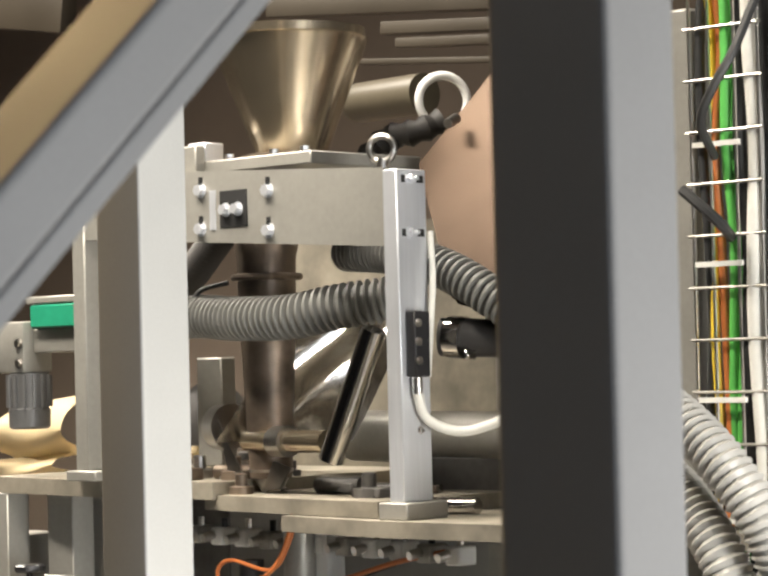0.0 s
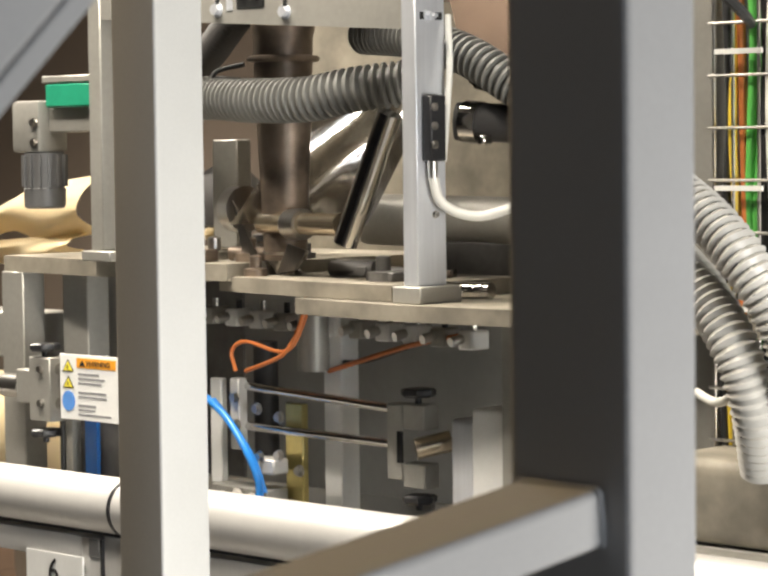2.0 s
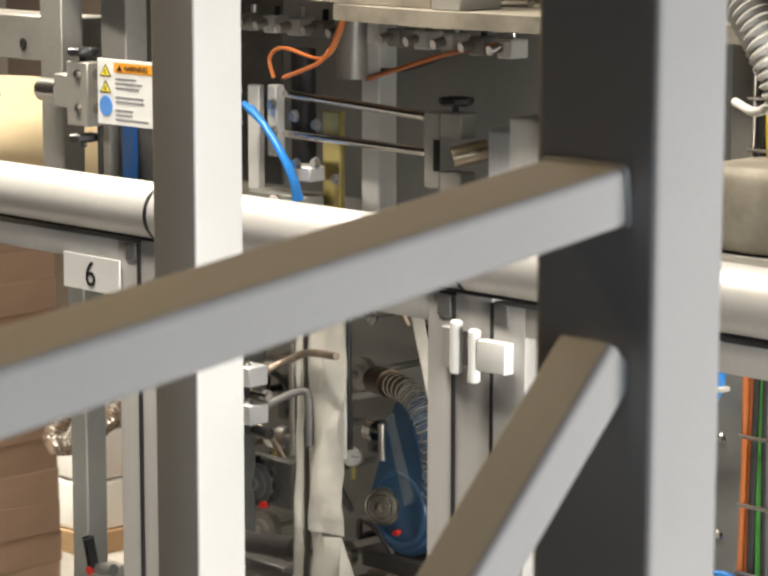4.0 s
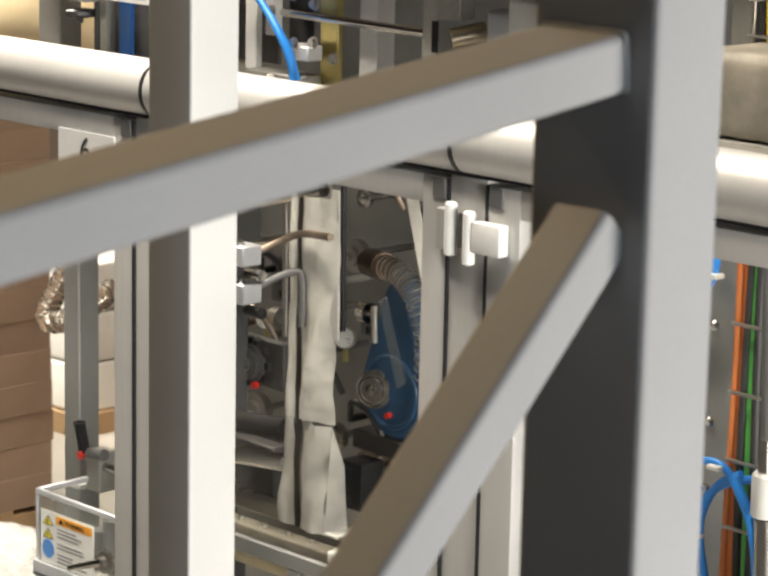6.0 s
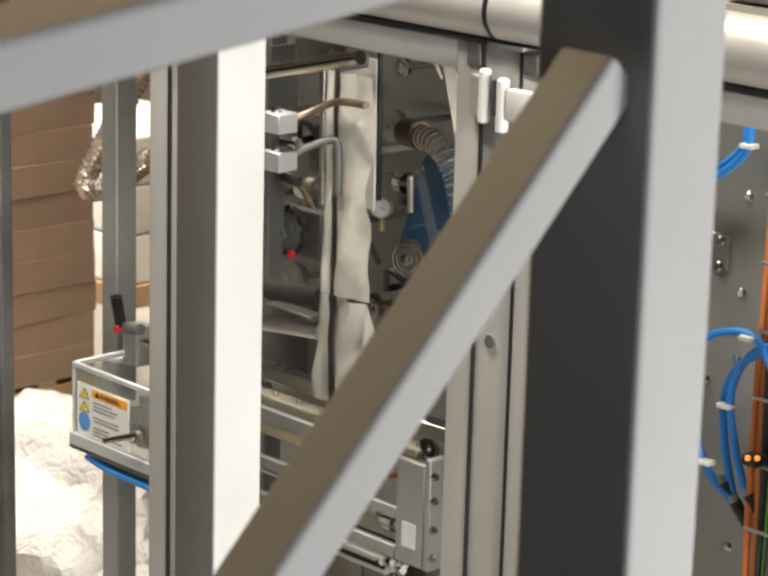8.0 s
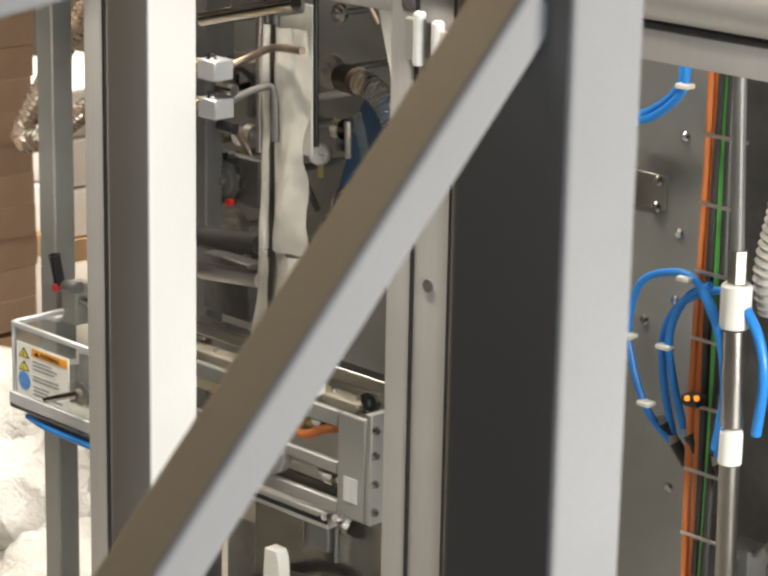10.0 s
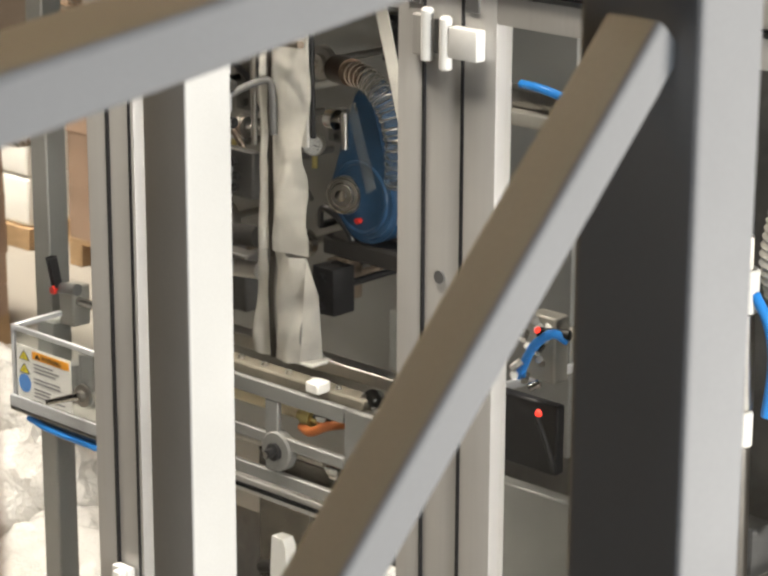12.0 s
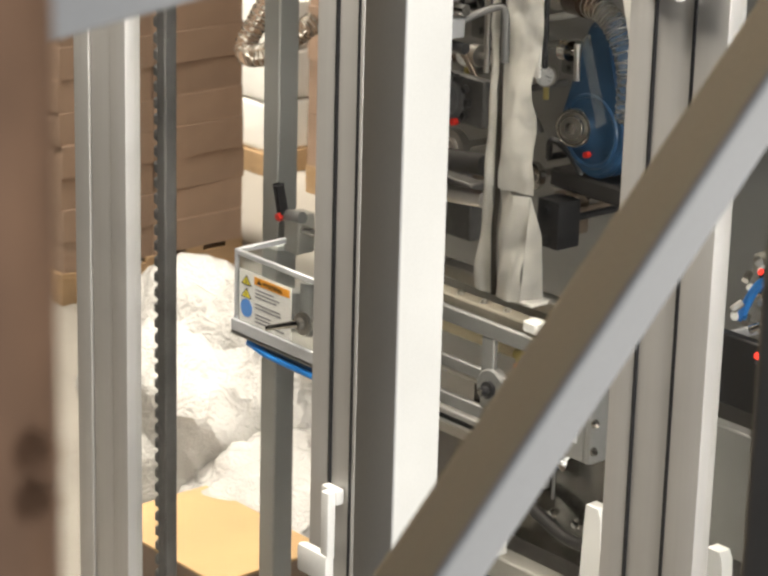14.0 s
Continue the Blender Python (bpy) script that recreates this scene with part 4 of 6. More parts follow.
def warning_plate(name, parent_at, x0, x1, y, z0, z1, cut=1.0):
    t = thing(name, "white warning plate with orange header and pictograms", "warning sign", parent_at) if isinstance(parent_at, tuple) else part(name, boxed(x0, x1, y, y + 0.003, z0, z1, 0.001), PAPER, parent_at, "white warning plate with orange header")
    if isinstance(parent_at, tuple):
        part("plate", boxed(x0, x1, y, y + 0.003, z0, z1, 0.001), PAPER, t)
    w, h = x1 - x0, z1 - z0
    part("header", boxed(x0 + 0.3 * w, x1 - 0.03 * w, y - 0.0012, y, z1 - 0.2 * h, z1 - 0.05 * h, 0), ORANGE, t)
    s = 0.095 * h
    writing("WARNING", s * 1.25, (x0 + 0.47 * w, y - 0.0024, z1 - 0.165 * h), INK, t)
    part("triangle", sheet(bmesh.new(), [(x0 + 0.35 * w, z1 - 0.17 * h), (x0 + 0.45 * w, z1 - 0.17 * h), (x0 + 0.4 * w, z1 - 0.08 * h)], y - 0.002, y - 0.0012), INK, t)
    for zc in (0.17, 0.42):
        part("triangle", sheet(bmesh.new(), [(x0 + 0.05 * w, z1 - (zc + 0.1) * h), (x0 + 0.25 * w, z1 - (zc + 0.1) * h), (x0 + 0.15 * w, z1 - (zc - 0.09) * h)], y - 0.0012, y), INK, t)
        part("triangle", sheet(bmesh.new(), [(x0 + 0.075 * w, z1 - (zc + 0.083) * h), (x0 + 0.225 * w, z1 - (zc + 0.083) * h), (x0 + 0.15 * w, z1 - (zc - 0.055) * h)], y - 0.002, y - 0.0012), YELLOW, t)
        part("mark", boxed(x0 + 0.142 * w, x0 + 0.158 * w, y - 0.0028, y - 0.002, z1 - (zc + 0.06) * h, z1 - zc * h, 0), INK, t)
    part("disc", rod(bmesh.new(), (x0 + 0.15 * w, y, z1 - 0.72 * h), (x0 + 0.15 * w, y - 0.0015, z1 - 0.72 * h), 0.085 * w + 0.006, 24), BLUE_INK, t)
    r2 = random.Random(3)
    for zc in (0.28, 0.35, 0.42, 0.56, 0.63, 0.76, 0.83, 0.9):
        part("text_line", boxed(x0 + 0.32 * w, x0 + (0.6 + 0.33 * r2.random()) * w, y - 0.001, y, z1 - (zc + 0.03) * h, z1 - zc * h, 0), GREY_INK, t)
    return t


wp = warning_plate("warning_sign", (-1.34, 0.24, 2.165), -1.448, -1.225, 0.236, 2.165, 2.325)
gd = thing("blue_linear_guide", "blue linear guide rail in a dark channel", "guide rail", (-1.35, 0.3, 1.93))
part("channel", boxed(-1.5, -1.16, 0.33, 0.36, 1.93, 2.165, 0.003), DARK_PANEL, gd)
part("flange", boxed(-1.51, -1.485, 0.3, 0.33, 1.93, 2.165, 0.002), PLATE, gd)
part("rail", boxed(-1.448, -1.4, 0.31, 0.322, 1.93, 2.165, 0.002), BLUE_RAIL, gd, "blue rail")
part("edge", rod(bmesh.new(), (-1.522, 0.3, 1.93), (-1.522, 0.3, 2.17), 0.007, 12), CABLE_K, gd)

# valve tower in the middle
vt = thing("valve_tower", "aluminium valve tower with brass plate and air tubes", "valve tower", (-0.85, 0.42, 1.93))
part("post", boxed(-0.79, -0.73, 0.5, 0.56, 1.93, 2.49, 0.003), WHITE, vt, "pale post with black marks")
part("cylinder", rod(bmesh.new(), (-0.8, 0.48, 2.3), (-0.8, 0.48, 2.47), 0.038, 24), PLATE, vt)
part("bracket", boxed(*[c for p in zip((-1.009, 0.4, 2.277), (-0.977, 0.43, 2.107)) for c in sorted(p)], 0.003), ALU, vt)
part("bracket", boxed(*[c for p in zip((-1.102, 0.42, 2.271), (-1.06, 0.44, 2.017)) for c in sorted(p)], 0.003), WHITE, vt)
part("brass_plate", boxed(*[c for p in zip((-0.881, 0.46, 2.221), (-0.821, 0.48, 1.967)) for c in sorted(p)], 0.003), BRASS, vt)
part("block", boxed(*[c for p in zip((-0.917, 0.38, 2.095), (-0.837, 0.43, 2.059)) for c in sorted(p)], 0.004), ALU, vt)
part("block", boxed(*[c for p in zip((-1.058, 0.38, 2.023), (-0.86, 0.45, 1.967)) for c in sorted(p)], 0.004), PLATE, vt)
part("dark_cylinder", rod(bmesh.new(), (-0.989, 0.5, 2.359), (-0.987, 0.5, 2.087), 0.03, 20), RUBBER, vt)
for at in ((-0.987, 0.4, 2.231), (-0.984, 0.4, 2.167), (-0.932, 0.42, 2.206), (-0.856, 0.42, 2.191), (-0.883, 0.38, 2.099), (-0.816, 0.38, 2.107), (-0.821, 0.45, 2.064)):
    bm = bmesh.new()
    bolt(bm, at, (0, -1, 0), 0.011, 0.01)
    part("bolt", bm, STEEL, vt)
part("air_tube", sweep(bmesh.new(), [(-1.047, 0.36, 2.231), (-0.967, 0.35, 2.19), (-0.89, 0.34, 2.121), (-0.86, 0.35, 2.054), (-0.864, 0.36, 2.007)], 0.009, 0.012), BLUE, vt, "blue air tube")
part("air_tube", sweep(bmesh.new(), [(-1.044, 0.38, 2.224), (-0.956, 0.37, 2.16), (-0.879, 0.36, 2.086), (-0.857, 0.37, 2.017)], 0.007, 0.012), BLUE, vt, "blue air tube")
bm = bmesh.new()
for at in ((-0.983, 0.36, 2.002), (-0.931, 0.36, 2.012), (-0.881, 0.36, 2.005)):
    rod(bm, at, Vector(at) + Vector((0.02, -0.03, 0.005)), 0.012, 12)
part("fittings", bm, CHROME, vt)
single("film_slider", boxed(*[c for p in zip((-1.172, 0.5, 2.845), (-1.082, 0.55, 2.58)) for c in sorted(p)], 0.004), PLATE, "grey block with cables behind the pipe", "block")
single("dark_hood", spin(bmesh.new(), (-1.458, 0.8, 2.617), (0, 0.1, 1), [(0, 0.09), (0.05, 0.1), (0.13, 0.08), (0.17, 0.03)], 26), RUBBER, "dark rubber hood behind the pipe", "hood")

# ---- cables and hoses at the right side of the filler ----
tray = thing("cable_basket", "galvanised wire cable basket standing upright", "cable basket", (0.56, 0.3, 1.95))
for x in (0.5, 0.545, 0.605, 0.66):
    part("wire", rod(bmesh.new(), (x, 0.3, 1.9), (x, 0.3, 3.6), 0.0035, 8), STEEL, tray)
for k in range(17):
    part("wire", rod(bmesh.new(), (0.49, 0.296, 1.95 + 0.1 * k), (0.67, 0.296, 1.95 + 0.1 * k), 0.0032, 8), STEEL, tray)
for k, z in enumerate((3.22, 2.99, 2.73, 2.5)):
    part("cable_tie", boxed(0.51, 0.62, 0.287, 0.293, z, z + 0.01, 0), CABLE_W, tray)
for x, m, r, lab in ((0.535, CABLE_Y, 0.009, "yellow cable"), (0.556, COPPER, 0.009, "orange cable"), (0.578, CABLE_G, 0.011, "green cable"), (0.64, CABLE_W, 0.019, "thick white cable"), (0.61, CABLE_K, 0.013, "black cable"), (0.52, CABLE_K, 0.01, "black cable"), (0.595, CABLE_G, 0.008, "green cable"), (0.665, CABLE_K, 0.01, "black cable")):
    rr = random.Random(int(x * 1000))
    pts = [(x + rr.uniform(-0.008, 0.008), 0.315 + rr.uniform(-0.008, 0.01), 1.93 + 0.185 * k) for k in range(10)]
    single("cable", sweep(bmesh.new(), pts, r, 0.03, 10), m, lab + " running up the wire basket", "cable", "cables in the basket")
single("cable", sweep(bmesh.new(), [(0.556, 0.298, 3.2), (0.575, 0.23, 3.26), (0.61, 0.22, 3.32), (0.647, 0.24, 3.39), (0.663, 0.298, 3.5)], 0.009, 0.02, 8), CABLE_K, "black cable crossing to the basket", "cable", "cables in the basket")
single("cable", sweep(bmesh.new(), [(0.55, 0.2, 3.134), (0.595, 0.2, 3.099), (0.624, 0.22, 3.065), (0.587, 0.3, 3.046)], 0.011, 0.02, 8), CABLE_K, "black cable crossing to the basket", "cable", "cables in the basket")
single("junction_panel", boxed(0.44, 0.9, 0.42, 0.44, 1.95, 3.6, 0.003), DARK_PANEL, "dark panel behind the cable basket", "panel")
single("conduit_post", boxed(0.42, 0.48, 0.33, 0.39, 1.95, 3.5, 0.006), PLATE, "grey conduit post beside the cable basket", "post")
single("pale_channel", boxed(0.69, 0.74, 0.3, 0.34, 2.3, 3.6, 0.003), ALU_LIGHT, "pale aluminium channel beside the cables", "channel")
for pts, yy in (([(0.641, -0, 2.734), (0.726, -0.02, 2.686), (0.807, -0.03, 2.618), (0.871, -0.02, 2.526), (0.892, 0.02, 2.405), (0.845, 0.1, 2.257)], 0), ([(0.583, 0.05, 2.621), (0.688, 0.02, 2.549), (0.772, 0, 2.452), (0.798, 0.02, 2.348), (0.774, 0.08, 2.237)], 0)):
    single("ribbed_hose", sweep(bmesh.new(), pts, 0.042, 0.0085, 20, 0.0035), HOSE_LIGHT, "pale grey ribbed hose sagging beside the cables", "hose")
for k in range(3):
    single("cable_loop", sweep(bmesh.new(), [(0.57, 0.15, 2.356), (0.652, 0.1, 2.347), (0.686, 0.1, 2.362), (0.66, 0.15, 2.393)], 0.009, 0.012), CABLE_W, "pale cable loops under the hoses", "cable") if k == 0 else None
hood = thing("tube_cover", "beige curved sheet hood above the top tube", "hood", (0.75, 0.2, 1.95))
part("sheet", boxed(0.5, 1.04, 0.1, 0.5, 2.08, 2.24, 0.03, 4), DUSTY, hood)
part("rim", boxed(0.495, 1.04, 0.092, 0.5, 2.06, 2.079, 0.004, 2), PLATE, hood, "grey folded rim")
for x in (0.56, 0.78, 0.98):
    part("screw", bolt(bmesh.new(), (x, 0.1, 2.12), (0, -1, 0), 0.008, 0.005), STEEL, hood)

# ---- right bay behind the clear door ----
bay = thing("bay_fittings", "screws and plate on the grey bay panel", "fittings", (0.3, 0.405, 0.6))
for at in ((0.36, 0.41, 1.641), (0.358, 0.41, 1.438), (0.357, 0.41, 1.296), (0.278, 0.41, 1.236), (0.365, 0.41, 0.888), (0.43, 0.41, 1.119)):
    bm = bmesh.new()
    spin(bm, at, (0, -1, 0), [(0, 0.011), (0.004, 0.011), (0.008, 0.007)], 16)
    part("screw", bm, CHROME, bay)
p0, p1 = (0.194, 0.408, 1.541), (0.321, 0.408, 1.479)
part("plate", boxed(p0[0], p1[0], 0.404, 0.41, p1[2], p0[2] + 0.01, 0.001), STEEL, bay, "bolted steel plate")
for at in ((0.216, 0.404, 1.538), (0.3, 0.404, 1.539), (0.214, 0.404, 1.486), (0.299, 0.404, 1.484)):
    bm = bmesh.new()
    spin(bm, at, (0, -1, 0), [(0, 0.011), (0.004, 0.011), (0.008, 0.007)], 16)
    part("screw", bm, CHROME, bay)
loops = [
    [(0.257, 0.36, 1.659), (0.324, 0.35, 1.686), (0.385, 0.34, 1.731), (0.407, 0.34, 1.769), (0.392, 0.36, 1.822)],
    [(0.243, 0.37, 1.666), (0.309, 0.36, 1.695), (0.368, 0.35, 1.736), (0.39, 0.35, 1.774), (0.372, 0.37, 1.823)],
    [(0.403, 0.36, 1.012), (0.348, 0.35, 1.063), (0.311, 0.34, 1.15), (0.291, 0.34, 1.24), (0.324, 0.33, 1.338), (0.391, 0.33, 1.377), (0.467, 0.33, 1.375), (0.529, 0.34, 1.277), (0.552, 0.34, 1.15)],
    [(0.404, 0.37, 1.005), (0.376, 0.36, 1.131), (0.376, 0.35, 1.238), (0.412, 0.35, 1.308), (0.485, 0.34, 1.353), (0.568, 0.34, 1.377)],
    [(0.439, 0.36, 1.033), (0.409, 0.35, 1.142), (0.4, 0.34, 1.246), (0.437, 0.34, 1.331), (0.504, 0.33, 1.374)],
    [(0.539, 0.34, 1.013), (0.538, 0.34, 1.095), (0.554, 0.35, 1.179)],
]
for pts in loops:
    single("air_tube", sweep(bmesh.new(), pts, 0.0085, 0.012, 10), BLUE, "bright blue air tube with white ties", "air tube", "air tubes")
for at in ((0.409, 0.335, 1.762), (0.265, 0.352, 1.666), (0.3, 0.33, 1.223), (0.391, 0.338, 1.219), (0.448, 0.322, 1.378), (0.352, 0.335, 1.088)):
    single("cable_tie", boxed(at[0] - 0.016, at[0] + 0.016, at[1] - 0.014, at[1] + 0.014, at[2] - 0.005, at[2] + 0.005, 0.002), CABLE_W, "white cable tie round blue tubes", "cable tie", "cable ties")
for at in ((0.412, 0.36, 1.004), (0.446, 0.36, 1.029), (0.381, 0.36, 1.038), (0.54, 0.34, 0.997)):
    f = thing("push_fitting", "black push-in air fitting", "fitting", at, "air fittings")
    part("body", rod(bmesh.new(), Vector(at) + Vector((0, 0, 0.01)), Vector(at) + Vector((0.03, 0.02, -0.05)), 0.013, 14), BLACK, f)
    part("collar", rod(bmesh.new(), Vector(at) + Vector((-0.004, 0, 0.022)), Vector(at) + Vector((0, 0, 0.005)), 0.011, 14), STEEL, f)
for k in range(5):
    x, y, z = (0.453, 0.36, 1.793)
    pts = [(x + 0.014 * k + 0.004 * math.sin(k + j), y + 0.006 * (k % 2), z + 0.1 - 0.1665 * j) for j in range(13)]
    single("cable", sweep(bmesh.new(), pts, 0.0085, 0.03, 8), (COPPER, COPPER, CABLE_K, CABLE_G, CABLE_K)[k], ("orange", "orange", "black", "green", "black")[k] + " cable tied down the bay", "cable", "cables in the bay")
for k in range(7):
    x, y, z = (0.476, 0.34, 1.673)
    single("cable_rung", rod(bmesh.new(), (x - 0.02, y, z - 0.14 * k), (x + 0.09, y, z - 0.14 * k), 0.004, 8), STEEL, "thin wire rung holding the cables", "wire", "wire rungs")
amb = thing("status_lamp", "small glowing amber status lamps on a bracket", "status lamp", (0.499, 0.3, 1.137))
for at in ((0.486, 0.3, 1.14), (0.51, 0.3, 1.146)):
    part("lens", spin(bmesh.new(), at, (0, -1, 0), [(0, 0.006), (0.005, 0.006), (0.008, 0.003)], 14), AMBER_LED, amb, "lit amber lens")
part("holder", boxed(*[c for p in zip((0.463, 0.305, 1.142), (0.503, 0.34, 1.119)) for c in sorted(p)], 0.003), BLACK, amb)
cyl = thing("air_cylinder", "slim air cylinder with a white cap", "air cylinder", (0.605, 0.3, 1.146))
part("rod", rod(bmesh.new(), (0.568, 0.3, 1.82), (0.59, 0.3, 1.409), 0.014, 16), MOTOR, cyl)
part("cap", spin(bmesh.new(), (0.591, 0.3, 1.313), (0, 0, 1), [(0, 0.028), (0.004, 0.031), (0.085, 0.031), (0.09, 0.026)], 24), WHITE, cyl, "white plastic cap")
part("nut", rod(bmesh.new(), (0.59, 0.3, 1.404), (0.589, 0.3, 1.469), 0.02, 6), STEEL, cyl)
part("barrel", rod(bmesh.new(), (0.591, 0.3, 1.308), (0.599, 0.3, 1.11), 0.024, 22), STEEL, cyl)
part("lower_cap", spin(bmesh.new(), (0.599, 0.3, 1.03), (0, 0, 1), [(0, 0.02), (0.003, 0.024), (0.07, 0.024), (0.076, 0.019)], 22), WHITE, cyl, "white plastic cap")
part("lower_barrel", rod(bmesh.new(), (0.599, 0.3, 1.029), (0.606, 0.3, 0.74), 0.021, 20), STEEL, cyl)
part("foot", boxed(0.57, 0.64, 0.28, 0.33, 0.7, 0.74, 0.004), PLATE, cyl)
part("foot_bar", boxed(0.59, 0.62, 0.295, 0.315, -0.1, 0.7, 0.003), MOTOR, cyl, "dark standing bar")
single("air_tube", sweep(bmesh.new(), [(0.617, 0.3, 1.354), (0.652, 0.3, 1.301), (0.669, 0.3, 1.223), (0.644, 0.32, 1.099)], 0.011, 0.012, 10), BLUE, "bright blue air tube by the cylinder", "air tube", "air tubes")
single("air_tube", sweep(bmesh.new(), [(0.517, 0.29, 1.376), (0.564, 0.29, 1.294), (0.586, 0.29, 1.185), (0.571, 0.29, 1.056)], 0.011, 0.012, 10), BLUE, "bright blue air tube by the cylinder", "air tube", "air tubes")
single("ribbed_hose", sweep(bmesh.new(), [(0.655, 0.4, 1.877), (0.647, 0.4, 1.74), (0.63, 0.4, 1.559), (0.603, 0.4, 1.412), (0.606, 0.42, 1.327)], 0.038, 0.0085, 18, 0.003), HOSE_LIGHT, "pale ribbed hose hanging in the bay", "hose")
single("ribbed_hose", sweep(bmesh.new(), [(0.723, 0.45, 1.567), (0.683, 0.45, 1.469), (0.642, 0.45, 1.369), (0.61, 0.45, 1.311)], 0.03, 0.0085, 16, 0.003), HOSE_LIGHT, "pale ribbed hose joining the other", "hose")
hw = thing("hand_wheel", "steel hand wheel with a dark hub", "hand wheel", (0.678, 0.4, 1.181))
part("rim", ring(bmesh.new(), (0.681, 0.4, 1.229), (0.1, -0.4, 1), 0.05, 0.012, 30), STEEL, hw)
part("hub", rod(bmesh.new(), (0.681, 0.4, 1.229), (0.686, 0.4, 1.152), 0.03, 20), DARK_PANEL, hw)
part("spoke", bar(bmesh.new(), (0.637, 0.4, 1.219), (0.727, 0.4, 1.239), 0.014, 0.01, 0.002), CHROME, hw)
# mechanism seen past the brace, in the bay
mech = thing("sensor_rail", "sensor rail with red lamps and blue tubes", "sensor rail", (-0.075, 0.45, 0.972))
part("rail", bar(bmesh.new(), (-0.235, 0.5, 1.601), (-0.014, 0.5, 1.603), 0.05, 0.05, 0.004), STEEL, mech)
part("rail", bar(bmesh.new(), (-0.19, 0.45, 1.571), (0.028, 0.45, 1.574), 0.04, 0.03, 0.004), PLATE, mech)
part("tube", sweep(bmesh.new(), [(-0.128, 0.45, 1.647), (-0.055, 0.43, 1.65), (-0.002, 0.45, 1.634)], 0.01, 0.012), BLUE, mech, "blue air tube")
part("block", boxed(*[c for p in zip((-0.095, 0.45, 1.13), (-0.016, 0.5, 0.975)) for c in sorted(p)], 0.004), PLATE, mech)
part("tube", sweep(bmesh.new(), [(-0.093, 0.42, 0.987), (-0.036, 0.4, 1.074), (0.019, 0.4, 1.116), (0.045, 0.42, 1.1)], 0.011, 0.012), BLUE, mech, "blue air tube")
part("sensor", rod(bmesh.new(), (-0.023, 0.4, 1.111), (0.052, 0.42, 1.115), 0.012, 12), BLACK, mech)
part("lens", spin(bmesh.new(), (-0.019, 0.395, 1.117), (0, -1, 0), [(0, 0.008), (0.006, 0.006)], 12), RED_LED, mech, "lit red lens")
part("lens", spin(bmesh.new(), (-0.012, 0.395, 0.925), (0, -1, 0), [(0, 0.009), (0.006, 0.006)], 12), RED_LED, mech, "lit red lens")
part("dark_box", boxed(*[c for p in zip((-0.209, 0.47, 0.917), (-0.021, 0.5, 0.749)) for c in sorted(p)], 0.004), BLACK, mech)
part("cable", sweep(bmesh.new(), [(-0.023, 0.4, 0.91), (0.008, 0.4, 0.854), (0.015, 0.42, 0.786)], 0.006, 0.012), CABLE_K, mech)
part("chute_plate", boxed(*[c for p in zip((-0.204, 0.42, 0.721), (0.069, 0.46, 0.414)) for c in sorted(p)], 0.004), PANEL, mech, "grey sheet below the sensors")
rnd2 = random.Random(4)
for k in range(14):
    a = Vector((-0.052, 0.42, 1.054)) + Vector((rnd2.uniform(-0.05, 0.09), rnd2.uniform(-0.03, 0.05), rnd2.uniform(-0.1, 0.1)))
    bm = rod(bmesh.new(), a, a + Vector((rnd2.uniform(-0.02, 0.03), -0.02, rnd2.uniform(-0.02, 0.02))), 0.009, 12)
    part("fitting", bm, (STEEL, WHITE, CHROME)[k % 3], mech)

# ---- forming section behind the middle door ----
form = thing("forming_section", "film forming section with polished rods and grey back plates", "forming section", (-0.95, 0.7, 0.9))
part("light_plate", boxed(*[c for p in zip((-1.094, 0.62, 1.711), (-0.972, 0.63, 1.333)) for c in sorted(p)], 0.002), FILM, form, "pale film running down a plate")
for a, b, r, m in (((-1.005, 0.5, 1.747), (-1.003, 0.5, 1.358), 0.007, CHROME), ((-1.032, 0.55, 1.738), (-1.025, 0.55, 1.347), 0.013, MOTOR), ((-0.886, 0.55, 1.77), (-0.879, 0.55, 1.386), 0.007, BLACK), ((-1.145, 0.6, 1.718), (-1.141, 0.6, 1.319), 0.008, STEEL), ((-0.822, 0.6, 1.45), (-0.818, 0.6, 1.36), 0.008, STEEL)):
    part("rod", rod(bmesh.new(), a, b, r, 16), m, form)
part("diagonal_edge", bar(bmesh.new(), (-1.061, 0.6, 1.453), (-0.951, 0.6, 1.532), 0.01, 0.018, 0.002), CREAM, form)
part("top_block", boxed(*[c for p in zip((-1.142, 0.5, 1.765), (-0.952, 0.58, 1.698)) for c in sorted(p)], 0.006), STEEL, form)
part("dark_block", boxed(*[c for p in zip((-1.243, 0.5, 1.721), (-1.233, 0.6, 1.55)) for c in sorted(p)], 0.004), MOTOR, form)
part("roller", rod(bmesh.new(), (-1.184, 0.45, 1.667), (-0.848, 0.45, 1.75), 0.018, 20), CHROME, form)
part("roller", rod(bmesh.new(), (-1.301, 0.55, 1.076), (-1.041, 0.52, 1.11), 0.028, 20), RUBBER, form)
part("roller", rod(bmesh.new(), (-1.3, 0.55, 0.985), (-1.039, 0.52, 1.021), 0.022, 20), STEEL, form)
part("lower_block", boxed(*[c for p in zip((-1.358, 0.6, 1.016), (-1.18, 0.65, 0.861)) for c in sorted(p)], 0.004), DARK_PANEL, form)
part("film_web", sheet(bmesh.new(), [(-0.78, 1.86), (-0.74, 1.86), (-0.62, 1.45), (-0.66, 1.45)], 0.62, 0.623), FILM, form, "pale film web edge")
